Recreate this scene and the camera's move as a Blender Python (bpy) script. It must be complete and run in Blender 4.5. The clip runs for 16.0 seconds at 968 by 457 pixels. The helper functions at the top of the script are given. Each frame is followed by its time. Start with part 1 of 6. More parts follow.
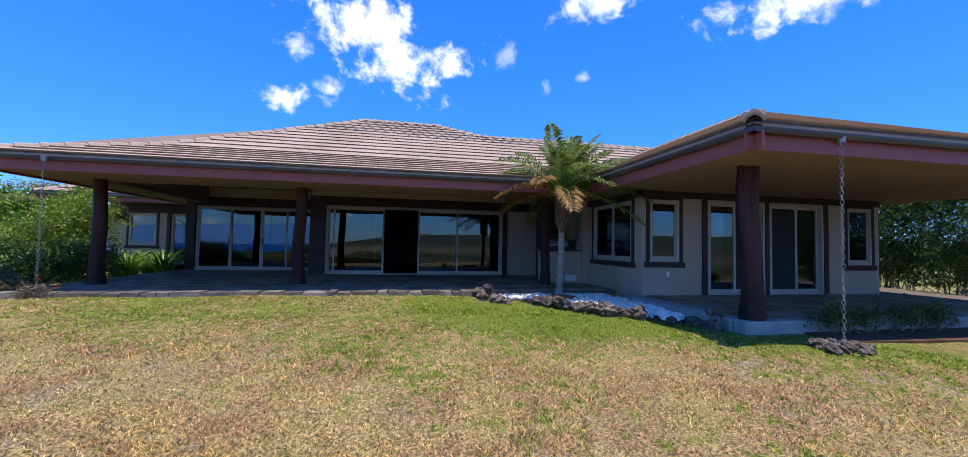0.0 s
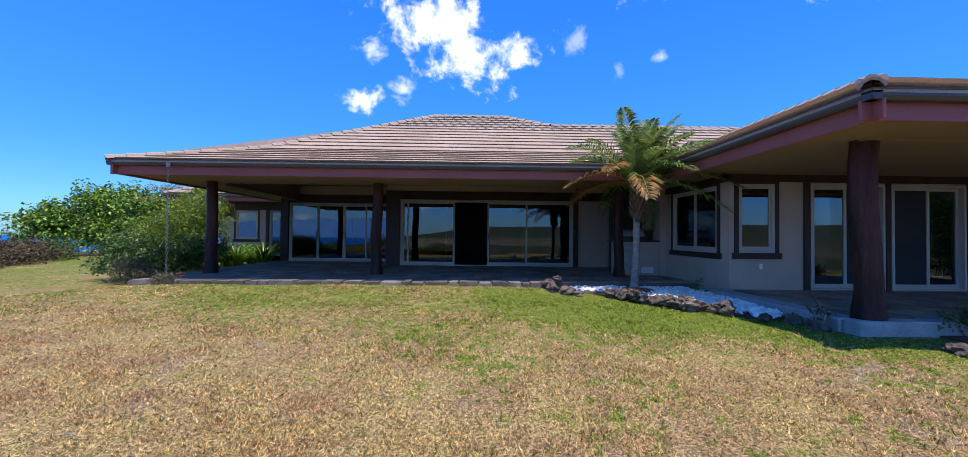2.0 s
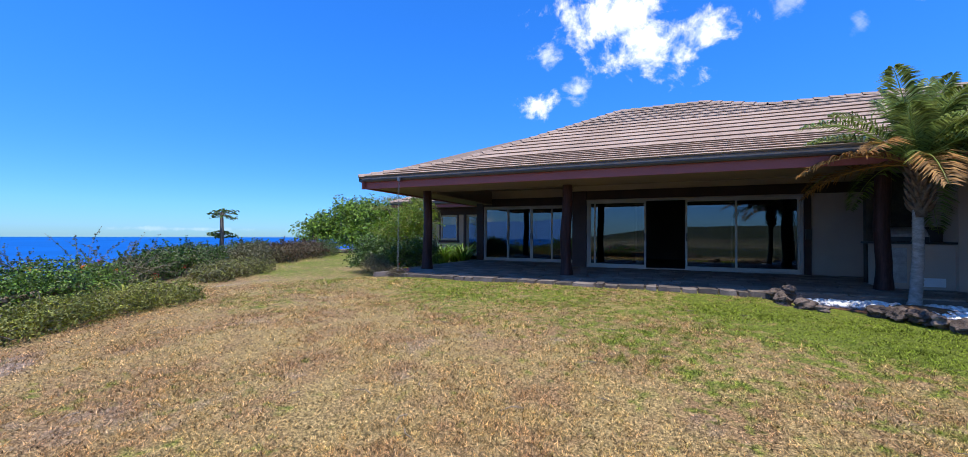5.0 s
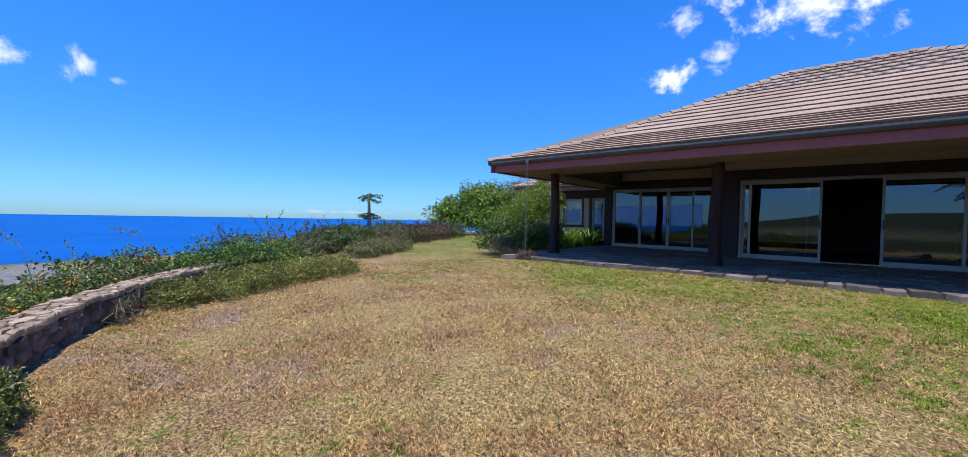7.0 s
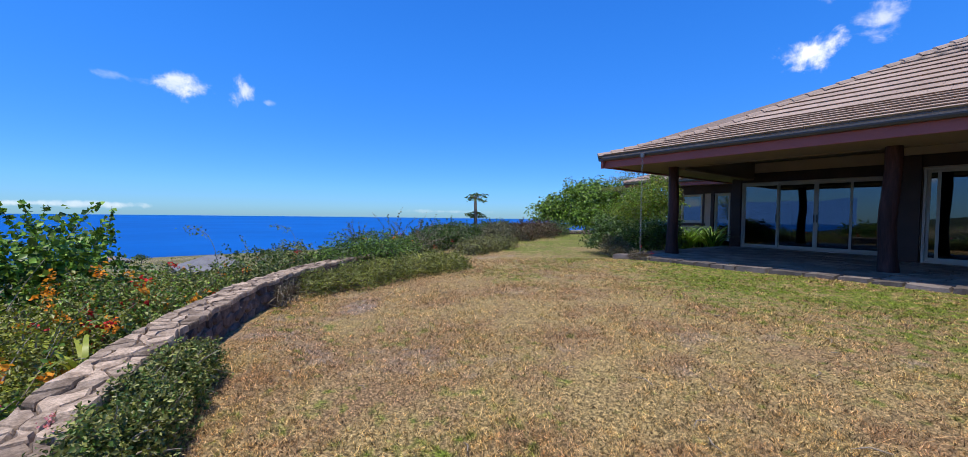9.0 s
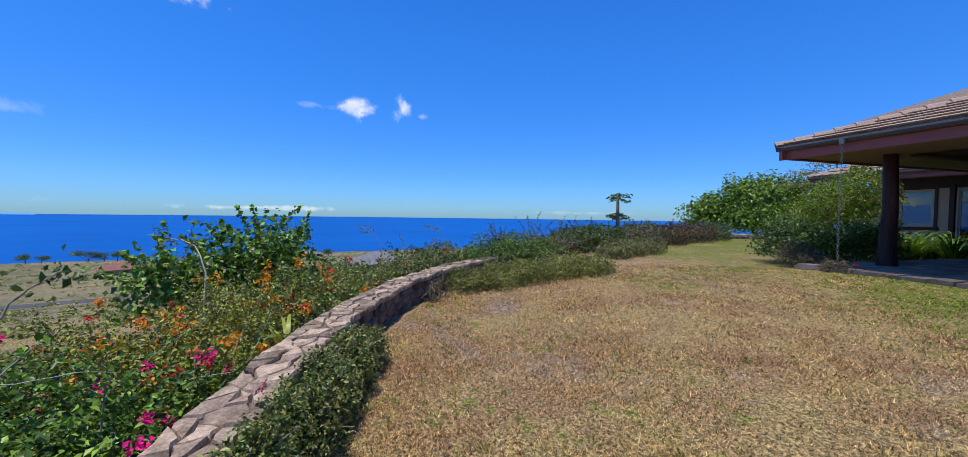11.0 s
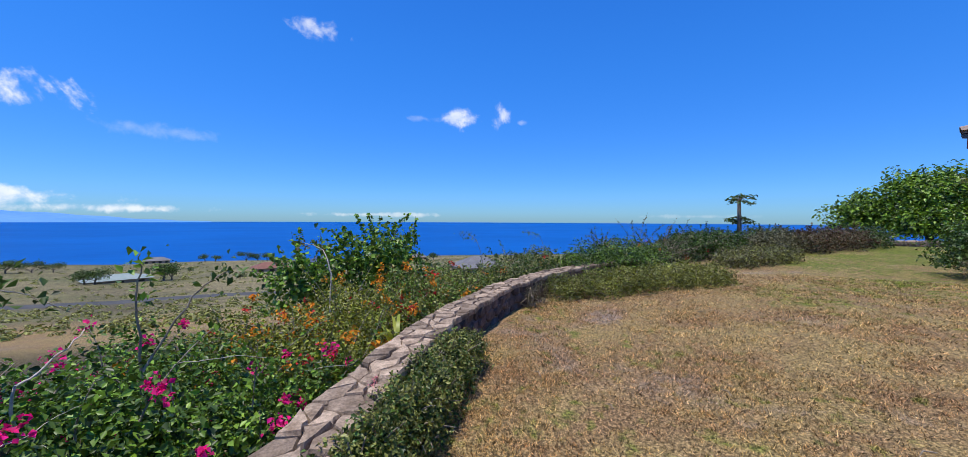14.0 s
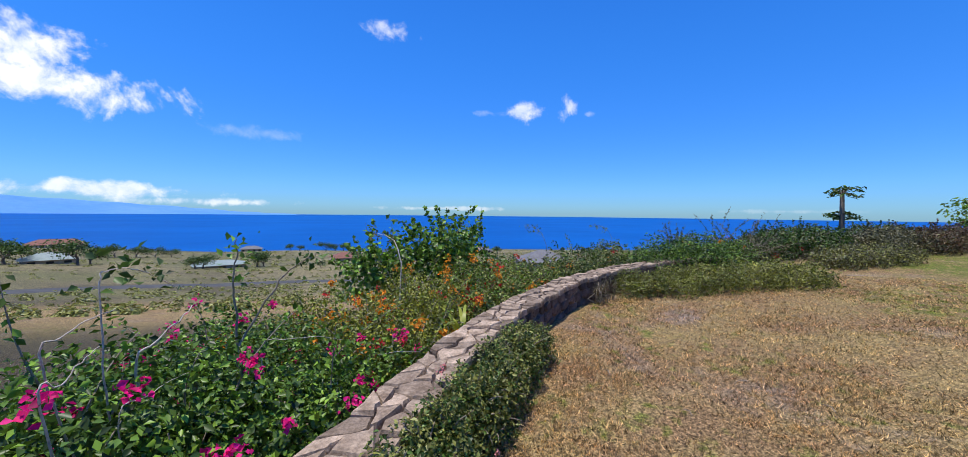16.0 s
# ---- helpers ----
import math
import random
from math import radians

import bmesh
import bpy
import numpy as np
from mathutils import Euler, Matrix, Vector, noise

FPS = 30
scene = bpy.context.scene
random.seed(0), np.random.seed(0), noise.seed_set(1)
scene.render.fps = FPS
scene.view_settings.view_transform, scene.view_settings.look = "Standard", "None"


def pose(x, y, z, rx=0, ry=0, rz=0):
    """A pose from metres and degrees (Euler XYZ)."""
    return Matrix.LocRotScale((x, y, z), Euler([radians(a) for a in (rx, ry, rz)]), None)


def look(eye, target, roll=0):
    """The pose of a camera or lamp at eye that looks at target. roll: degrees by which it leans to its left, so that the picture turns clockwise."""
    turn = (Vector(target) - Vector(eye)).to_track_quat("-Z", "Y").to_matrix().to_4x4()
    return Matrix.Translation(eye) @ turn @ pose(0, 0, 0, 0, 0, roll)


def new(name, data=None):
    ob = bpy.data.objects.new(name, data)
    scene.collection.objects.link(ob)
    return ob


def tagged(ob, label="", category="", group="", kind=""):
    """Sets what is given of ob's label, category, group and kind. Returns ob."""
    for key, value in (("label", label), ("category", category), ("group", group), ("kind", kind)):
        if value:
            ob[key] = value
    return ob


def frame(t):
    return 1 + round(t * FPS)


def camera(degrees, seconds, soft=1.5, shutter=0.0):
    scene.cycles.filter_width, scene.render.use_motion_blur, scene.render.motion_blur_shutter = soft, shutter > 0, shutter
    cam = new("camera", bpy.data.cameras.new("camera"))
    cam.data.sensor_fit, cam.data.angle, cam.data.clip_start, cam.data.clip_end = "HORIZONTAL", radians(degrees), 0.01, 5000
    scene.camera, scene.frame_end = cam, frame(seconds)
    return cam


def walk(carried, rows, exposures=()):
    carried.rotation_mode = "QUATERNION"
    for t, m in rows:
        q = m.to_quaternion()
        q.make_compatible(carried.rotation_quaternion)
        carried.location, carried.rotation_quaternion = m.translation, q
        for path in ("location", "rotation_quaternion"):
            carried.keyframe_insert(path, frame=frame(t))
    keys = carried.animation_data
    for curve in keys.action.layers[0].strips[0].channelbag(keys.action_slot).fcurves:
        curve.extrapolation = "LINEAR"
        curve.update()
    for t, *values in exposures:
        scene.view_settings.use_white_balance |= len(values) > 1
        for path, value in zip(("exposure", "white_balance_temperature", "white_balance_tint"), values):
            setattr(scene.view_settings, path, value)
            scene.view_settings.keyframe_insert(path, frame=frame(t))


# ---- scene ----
cam = camera(100.5, 16.0, soft=0.7)
PATH = [
    (0, (0.507, 0.153, 1.09), (0.889, 2.115, 1.17), 1.1),
    (0.5, (0.539, 0.154, 1.084), (0.835, 2.131, 1.165), 0.8),
    (1, (0.556, 0.155, 1.07), (0.748, 2.144, 1.131), 1.0),
    (1.5, (0.56, 0.185, 1.061), (0.693, 2.18, 1.108), 0.6),
    (2, (0.546, 0.21, 1.073), (0.584, 2.21, 1.108), 0.6),
    (2.5, (0.499, 0.233, 1.074), (0.413, 2.231, 1.085), 0.8),
    (3, (0.442, 0.215, 1.079), (0.228, 2.203, 1.098), 0.9),
    (3.5, (0.42, 0.208, 1.082), (0.041, 2.171, 1.09), 1.0),
    (4, (0.37, 0.188, 1.078), (-0.107, 2.13, 1.079), 1.3),
    (4.2, (0.345, 0.17, 1.077), (-0.197, 2.095, 1.094), 1.0),
    (6.5, (-0.064, 0.187, 1.029), (-1.251, 1.796, 0.988), 0.9),
    (7, (-0.115, 0.209, 1.027), (-1.41, 1.732, 0.977), 1.1),
    (7.5, (-0.174, 0.181, 1.019), (-1.577, 1.605, 0.961), 1.2),
    (8, (-0.219, 0.153, 1.009), (-1.707, 1.488, 0.946), 1.3),
    (8.5, (-0.257, 0.132, 1.001), (-1.828, 1.367, 0.928), 1.0),
    (9, (-0.305, 0.107, 0.997), (-1.934, 1.265, 0.933), 0.8),
    (9.5, (-0.401, 0.075, 0.988), (-2.086, 1.151, 0.915), 0.4),
    (10, (-0.496, 0.08, 0.977), (-2.289, 0.965, 0.923), 0.5),
    (10.2, (-0.515, 0.085, 0.977), (-2.346, 0.889, 0.919), 0.7),
    (12.5, (-0.438, 0.111, 1.017), (-2.413, 0.419, 0.974), 0),
    (13, (-0.451, 0.106, 1.018), (-2.437, 0.343, 0.973), 0.1),
    (13.5, (-0.477, 0.111, 1.016), (-2.471, 0.257, 0.971), 0.1),
    (14, (-0.499, 0.11, 1.005), (-2.498, 0.183, 0.96), 0.3),
    (14.5, (-0.529, 0.103, 1.001), (-2.529, 0.091, 0.951), 0.1),
    (15, (-0.542, 0.1, 0.996), (-2.539, 0.01, 0.945), 0.5),
    (15.5, (-0.556, 0.086, 0.995), (-2.549, -0.077, 0.933), 0.9),
    (16, (-0.548, 0.083, 0.98), (-2.532, -0.161, 0.903), 0.6),
]
walk(cam, [(t, look(eye, target, roll)) for t, eye, target, roll in PATH], exposures=[(0, 0.38), (4, 0.34), (8.5, 0.08), (12.5, -0.16), (16, -0.06)])

# ---- sky, sun, exposure ----
SUN = Vector((0.02, -0.13, 1.0)).normalized()


def nd(tree, kind, **values):
    n = tree.nodes.new(kind)
    for key, value in values.items():
        if key in n.inputs:
            n.inputs[key].default_value = value
    return n


def mathn(tree, op, a, b=None, c=None, clamp=False):
    n = tree.nodes.new("ShaderNodeMath")
    n.operation, n.use_clamp = op, clamp
    for i, v in enumerate((a, b, c)):
        if v is None:
            continue
        if isinstance(v, (int, float)):
            n.inputs[i].default_value = v
        else:
            tree.links.new(v, n.inputs[i])
    return n.outputs[0]


def dotn(tree, vec, d):
    n = tree.nodes.new("ShaderNodeVectorMath")
    n.operation = "DOT_PRODUCT"
    tree.links.new(vec, n.inputs[0])
    n.inputs[1].default_value = d
    return n.outputs["Value"]


def smooth(tree, v, lo, hi, a=0.0, b=1.0):
    n = tree.nodes.new("ShaderNodeMapRange")
    n.interpolation_type = "SMOOTHSTEP"
    tree.links.new(v, n.inputs["Value"])
    n.inputs["From Min"].default_value, n.inputs["From Max"].default_value = lo, hi
    n.inputs["To Min"].default_value, n.inputs["To Max"].default_value = a, b
    return n.outputs["Result"]


def mixc(tree, fac, a, b, blend="MIX"):
    n = tree.nodes.new("ShaderNodeMix")
    n.data_type, n.blend_type = "RGBA", blend
    for sock, v in ((n.inputs[0], fac), (n.inputs[6], a), (n.inputs[7], b)):
        if isinstance(v, (int, float)):
            sock.default_value = v
        elif isinstance(v, tuple):
            sock.default_value = (*v, 1.0) if len(v) == 3 else v
        else:
            tree.links.new(v, sock)
    return n.outputs[2]


# clouds: azimuth and elevation of the middle, half width and half height, density, all in degrees but the last
CLOUDS = (
    (-6, 27.5, 8, 4.2, 1.0), (-1, 23.5, 7.5, 4.6, 1.0), (4.5, 24.5, 4.5, 3.0, 1.0), (-16.2, 17.6, 3.8, 2.3, 1.0), (-10.5, 19.8, 2.2, 2.2, 0.6), (-15, 24, 2.5, 2, 0.6), (13.6, 25.5, 1.8, 2.4, 0.3), (19.5, 21.2, 0.9, 1.5, 0.25),
    (27, 31, 6, 2.4, 0.8), (50, 27, 11, 2.6, 0.85), (24.8, 22.5, 1.2, 0.8, 0.4), (-91.7, 14.0, 2.3, 1.2, 0.75), (-85.2, 14.4, 1.3, 1.7, 0.65), (-96.5, 13.8, 2.4, 0.5, 0.2), (-82.6, 13.4, 1.2, 0.5, 0.25),
    (-111.5, 23.6, 4.2, 1.6, 0.6), (-143, 11.8, 9.5, 2.5, 1.0), (-147, 15, 6, 3.6, 1.0), (-143, 2.0, 14, 0.95, 0.8), (-130, 1.0, 9, 0.6, 0.7), (-104, 0.6, 9, 0.35, 0.45),
    (-126, 9.5, 6, 1.0, 0.18), (-60, 0.5, 9, 0.4, 0.2), (160, 14, 22, 5, 0.9), (120, 20, 16, 5, 0.9), (-170, 6, 20, 2.5, 0.9), (175, 24, 12, 4, 0.7),
)


def make_sky():
    w = bpy.data.worlds.new("sky")
    scene.world = w
    w.use_nodes = True
    t = w.node_tree
    t.nodes.clear()
    out, bg = t.nodes.new("ShaderNodeOutputWorld"), t.nodes.new("ShaderNodeBackground")
    bg.inputs["Strength"].default_value = SKY_STRENGTH
    sky = t.nodes.new("ShaderNodeTexSky")
    sky.sky_type, sky.sun_disc = "NISHITA", False
    sky.sun_elevation = math.asin(SUN.z)
    sky.sun_rotation = math.atan2(SUN.x, SUN.y)
    sky.altitude, sky.air_density, sky.dust_density, sky.ozone_density = 250, 1.0, 0.2, 1.6
    co = t.nodes.new("ShaderNodeTexCoord").outputs["Generated"]
    hs = nd(t, "ShaderNodeHueSaturation", Saturation=SKY_SAT)
    t.links.new(sky.outputs[0], hs.inputs["Color"])
    grade = mixc(t, smooth(t, dotn(t, co, (0, 0, 1)), -0.02, 0.42), SKY_LOW, SKY_HIGH)
    tint = mixc(t, 1.0, hs.outputs[0], grade, "MULTIPLY")
    n1 = nd(t, "ShaderNodeTexNoise", Scale=9.0, Detail=9.0, Roughness=0.62, Distortion=0.6)
    n2 = nd(t, "ShaderNodeTexNoise", Scale=34.0, Detail=6.0, Roughness=0.6, Distortion=0.3)
    for n in (n1, n2):
        t.links.new(co, n.inputs["Vector"])
    wob = mathn(t, "MULTIPLY_ADD", mathn(t, "SUBTRACT", n1.outputs[0], 0.5), 3.2, mathn(t, "MULTIPLY", mathn(t, "SUBTRACT", n2.outputs[0], 0.5), 1.5))
    total = None
    for az, el, a, b, dens in CLOUDS:
        ra, re = radians(az), radians(el)
        mid = Vector((math.sin(ra) * math.cos(re), math.cos(ra) * math.cos(re), math.sin(re)))
        side = Vector((math.cos(ra), -math.sin(ra), 0))
        up = side.cross(mid)
        u = mathn(t, "DIVIDE", dotn(t, co, side), math.sin(radians(a)))
        v = mathn(t, "DIVIDE", dotn(t, co, up), math.sin(radians(b)))
        rr = mathn(t, "SQRT", mathn(t, "ADD", mathn(t, "MULTIPLY", u, u), mathn(t, "MULTIPLY", v, v)))
        body = mathn(t, "ADD", mathn(t, "SUBTRACT", 0.95, rr), wob)
        front = mathn(t, "GREATER_THAN", dotn(t, co, mid), 0.3)
        m = mathn(t, "MULTIPLY", smooth(t, body, 0.0, 0.95, 0.0, dens), front)
        total = m if total is None else mathn(t, "MAXIMUM", total, m)
    shade = smooth(t, n2.outputs[0], 0.3, 0.7)
    white = mixc(t, shade, (0.72, 0.8, 0.95), (1.0, 1.0, 1.0))
    gain = mixc(t, 1.0, white, (CLOUD_GAIN, CLOUD_GAIN, CLOUD_GAIN), "MULTIPLY")
    t.links.new(mixc(t, total, tint, gain), bg.inputs["Color"])
    t.links.new(bg.outputs[0], out.inputs[0])


SKY_STRENGTH, SKY_SAT, CLOUD_GAIN = 0.15, 1.3, 8.0
SKY_LOW, SKY_HIGH = (0.28, 0.565, 1.16), (0.37, 0.85, 1.42)
make_sky()
lamp = bpy.data.lights.new("sun", "SUN")
lamp.energy, lamp.angle, lamp.color = 4.2, radians(0.6), (1.0, 0.95, 0.87)
new("sun", lamp).matrix_world = look(SUN * 50, (0, 0, 0))

# ---- materials ----
def surface(name, low, high, scale=6.0, fine=60.0, rough=0.8, bump=0.2, metal=0.0, stretch=(1, 1, 1), coords="Object", vary=0.0, island=0.0, spec=0.3, detail=0.25, depth=0.01):
    """Two colours mixed by a large noise, roughened by a fine one that also gives the relief; vary: by object; island: by loose piece."""
    m = bpy.data.materials.new(name)
    m.use_nodes = True
    t = m.node_tree
    p = t.nodes["Principled BSDF"]
    if coords == "World":
        co = t.nodes.new("ShaderNodeNewGeometry").outputs["Position"]
    else:
        co = t.nodes.new("ShaderNodeTexCoord").outputs["Object"]
    mp = nd(t, "ShaderNodeMapping", Scale=stretch)
    t.links.new(co, mp.inputs[0])
    n1 = nd(t, "ShaderNodeTexNoise", Scale=scale, Detail=5.0, Roughness=0.6)
    n2 = nd(t, "ShaderNodeTexNoise", Scale=fine, Detail=6.0, Roughness=0.65)
    for n in (n1, n2):
        t.links.new(mp.outputs[0], n.inputs["Vector"])
    col = mixc(t, smooth(t, n1.outputs[0], 0.3, 0.7), low, high)
    g = smooth(t, n2.outputs[0], 0.25, 0.75, 1.0 - detail, 1.0 + detail)
    if vary:
        g = mathn(t, "MULTIPLY", g, smooth(t, t.nodes.new("ShaderNodeObjectInfo").outputs["Random"], 0.0, 1.0, 1 - vary, 1 + vary))
    if island:
        g = mathn(t, "MULTIPLY", g, smooth(t, t.nodes.new("ShaderNodeNewGeometry").outputs["Random Per Island"], 0.0, 1.0, 1 - island, 1 + island))
    cc = nd(t, "ShaderNodeCombineColor")
    for i in range(3):
        t.links.new(g, cc.inputs[i])
    t.links.new(mixc(t, 1.0, col, cc.outputs[0], "MULTIPLY"), p.inputs["Base Color"])
    p.inputs["Roughness"].default_value, p.inputs["Metallic"].default_value = rough, metal
    p.inputs["Specular IOR Level"].default_value = spec
    if bump:
        b = nd(t, "ShaderNodeBump", Strength=bump, Distance=depth)
        t.links.new(n2.outputs[0], b.inputs["Height"])
        t.links.new(b.outputs[0], p.inputs["Normal"])
    return m


def leafy(name, low, high, rough=0.4, through_light=0.24, tip=None):
    """Leaves: colour by loose piece, some light let through."""
    m = bpy.data.materials.new(name)
    m.use_nodes = True
    t = m.node_tree
    p, out = t.nodes["Principled BSDF"], t.nodes["Material Output"]
    rnd = t.nodes.new("ShaderNodeNewGeometry").outputs["Random Per Island"]
    n = nd(t, "ShaderNodeTexNoise", Scale=2.5, Detail=3.0)
    t.links.new(t.nodes.new("ShaderNodeNewGeometry").outputs["Position"], n.inputs["Vector"])
    col = mixc(t, rnd, low, high)
    tone = smooth(t, mathn(t, "FRACT", mathn(t, "MULTIPLY", rnd, 37.7)), 0.0, 1.0, 0.45, 1.45)
    col = mixc(t, smooth(t, n.outputs[0], 0.35, 0.7, 0.0, 0.6), col, tip or high)
    cc = t.nodes.new("ShaderNodeCombineColor")
    for i in range(3):
        t.links.new(tone, cc.inputs[i])
    col = mixc(t, 1.0, col, cc.outputs[0], "MULTIPLY")
    t.links.new(col, p.inputs["Base Color"])
    p.inputs["Roughness"].default_value = rough
    p.inputs["Specular IOR Level"].default_value = 0.35
    tr = t.nodes.new("ShaderNodeBsdfTranslucent")
    t.links.new(col, tr.inputs[0])
    mx = nd(t, "ShaderNodeMixShader", Fac=through_light)
    t.links.new(p.outputs[0], mx.inputs[1])
    t.links.new(tr.outputs[0], mx.inputs[2])
    t.links.new(mx.outputs[0], out.inputs[0])
    return m


def glass(name, tint, base=0.16):
    """Window glass with a sun film: clear by part, mirror by part, more so at a slant."""
    m = bpy.data.materials.new(name)
    m.use_nodes = True
    t = m.node_tree
    t.nodes.clear()
    out = t.nodes.new("ShaderNodeOutputMaterial")
    clear = nd(t, "ShaderNodeBsdfTransparent", Color=(*tint, 1))
    gloss = nd(t, "ShaderNodeBsdfAnisotropic", Roughness=0.012, Color=(0.9, 0.95, 1.0, 1))
    fr = nd(t, "ShaderNodeFresnel", IOR=1.5)
    fac = mathn(t, "ADD", fr.outputs[0], base, clamp=True)
    nz = nd(t, "ShaderNodeTexNoise", Scale=0.9, Detail=1.0)
    t.links.new(t.nodes.new("ShaderNodeNewGeometry").outputs["Position"], nz.inputs["Vector"])
    b = nd(t, "ShaderNodeBump", Strength=0.06, Distance=0.02)
    t.links.new(nz.outputs[0], b.inputs["Height"])
    t.links.new(b.outputs[0], gloss.inputs["Normal"])
    mx = t.nodes.new("ShaderNodeMixShader")
    t.links.new(fac, mx.inputs[0])
    t.links.new(clear.outputs[0], mx.inputs[1])
    t.links.new(gloss.outputs[0], mx.inputs[2])
    t.links.new(mx.outputs[0], out.inputs[0])
    return m


STRAW, STRAW_RED, GREEN, BARE = (0.56, 0.395, 0.16), (0.48, 0.30, 0.14), (0.235, 0.285, 0.037), (0.50, 0.385, 0.32)


def turf(name, blade=False):
    """Dry lawn: straw, reddish and bare patches, greener by the house and the palm; far off the fields take over."""
    m = bpy.data.materials.new(name)
    m.use_nodes = True
    t = m.node_tree
    p = t.nodes["Principled BSDF"]
    geo = t.nodes.new("ShaderNodeNewGeometry")
    pos = geo.outputs["Position"]
    sep = t.nodes.new("ShaderNodeSeparateXYZ")
    t.links.new(pos, sep.inputs[0])
    x, y = sep.outputs[0], sep.outputs[1]

    def ns(scale, detail=4.0, rough=0.6):
        n = nd(t, "ShaderNodeTexNoise", Scale=scale, Detail=detail, Roughness=rough)
        t.links.new(pos, n.inputs["Vector"])
        return n.outputs[0]

    big, mid, small, grit = ns(0.33), ns(1.5), ns(7.0), ns(55.0, 6.0, 0.7)
    col = mixc(t, smooth(t, mid, 0.36, 0.66), STRAW, STRAW_RED)
    # greener towards the terrace, more so on the palm's side
    near = smooth(t, mathn(t, "MULTIPLY_ADD", x, 0.33, y), 0.6, 8.5, 0.0, 0.64)
    palm = smooth(t, mathn(t, "ADD", mathn(t, "POWER", mathn(t, "SUBTRACT", x, 3.4), 2.0), mathn(t, "MULTIPLY", mathn(t, "POWER", mathn(t, "SUBTRACT", y, 7.2), 2.0), 0.9)), 0.5, 9.0, 0.55, 0.0)
    lush = mathn(t, "ADD", mathn(t, "ADD", near, palm), mathn(t, "MULTIPLY", mathn(t, "SUBTRACT", big, 0.5), 1.9))
    lush = mathn(t, "ADD", lush, mathn(t, "MULTIPLY", mathn(t, "SUBTRACT", small, 0.5), 2.6))
    gfac = smooth(t, lush, 0.22, 0.85)
    col = mixc(t, gfac, col, GREEN)
    tuft = smooth(t, mathn(t, "MULTIPLY", small, mid), 0.36, 0.44)
    col = mixc(t, mathn(t, "MULTIPLY", tuft, 0.65), col, (0.20, 0.21, 0.03))
    bare = mathn(t, "MULTIPLY", smooth(t, ns(0.8, 5.0, 0.7), 0.54, 0.72), smooth(t, gfac, 0.0, 0.6, 1.0, 0.0))
    col = mixc(t, mathn(t, "MULTIPLY", bare, 0.3 if blade else 0.65), col, BARE)
    behind = smooth(t, mathn(t, "MULTIPLY_ADD", x, -0.25, y), -1.5, -8.0)
    behind = mathn(t, "MULTIPLY", behind, smooth(t, x, -14.0, -4.0))
    col = mixc(t, behind, col, mixc(t, small, (0.05, 0.07, 0.018), (0.10, 0.11, 0.03)))
    # soil and litter beyond the wall, coloured darker for the shade among the bushes
    soil = t.nodes.new("ShaderNodeAttribute")
    soil.attribute_name = "soil"
    col = mixc(t, soil.outputs["Fac"], col, mixc(t, small, (0.085, 0.066, 0.038), (0.19, 0.15, 0.08)))
    d = mathn(t, "SQRT", mathn(t, "ADD", mathn(t, "MULTIPLY", x, x), mathn(t, "MULTIPLY", y, y)))
    field = mixc(t, smooth(t, ns(0.022, 6.0, 0.65), 0.38, 0.62), (0.47, 0.38, 0.18), (0.28, 0.26, 0.10))
    field = mixc(t, smooth(t, mathn(t, "MULTIPLY_ADD", x, 0.8, mathn(t, "MULTIPLY", y, -0.5)), 20.0, 60.0), field, (0.06, 0.085, 0.022))
    field = mixc(t, mathn(t, "MULTIPLY", smooth(t, d, 60.0, 105.0, 1.0, 0.0), smooth(t, ns(0.06, 5.0, 0.6), 0.42, 0.62, 0.0, 0.75)), field, (0.17, 0.135, 0.075))
    field = mixc(t, smooth(t, ns(0.11, 6.0, 0.7), 0.56, 0.78), field, (0.15, 0.12, 0.065))
    field = mixc(t, smooth(t, ns(0.5, 6.0, 0.72), 0.5, 0.66, 0.0, 0.7), field, (0.16, 0.15, 0.06))
    field = mixc(t, smooth(t, mathn(t, "MULTIPLY", ns(0.035, 5.0, 0.6), ns(2.2, 4.0, 0.7)), 0.25, 0.36, 0.0, 0.6), field, (0.13, 0.105, 0.06))
    col = mixc(t, smooth(t, d, 26.0, 40.0), col, field)
    if blade:
        rnd = geo.outputs["Random Per Island"]
        g = mathn(t, "MULTIPLY", smooth(t, rnd, 0.0, 1.0, 0.35, 2.0), smooth(t, ns(40.0, 3.0, 0.65), 0.36, 0.64, 0.45, 1.5))
    else:
        g = smooth(t, mathn(t, "ADD", mathn(t, "MULTIPLY", grit, 0.55), mathn(t, "MULTIPLY", ns(170.0, 4.0, 0.7), 0.45)), 0.38, 0.62, 0.1, 1.15)
        g = mathn(t, "MULTIPLY", g, smooth(t, ns(40.0, 3.0, 0.65), 0.36, 0.64, 0.45, 1.3))
    cc = t.nodes.new("ShaderNodeCombineColor")
    for i in range(3):
        t.links.new(g, cc.inputs[i])
    t.links.new(mixc(t, 1.0, col, cc.outputs[0], "MULTIPLY"), p.inputs["Base Color"])
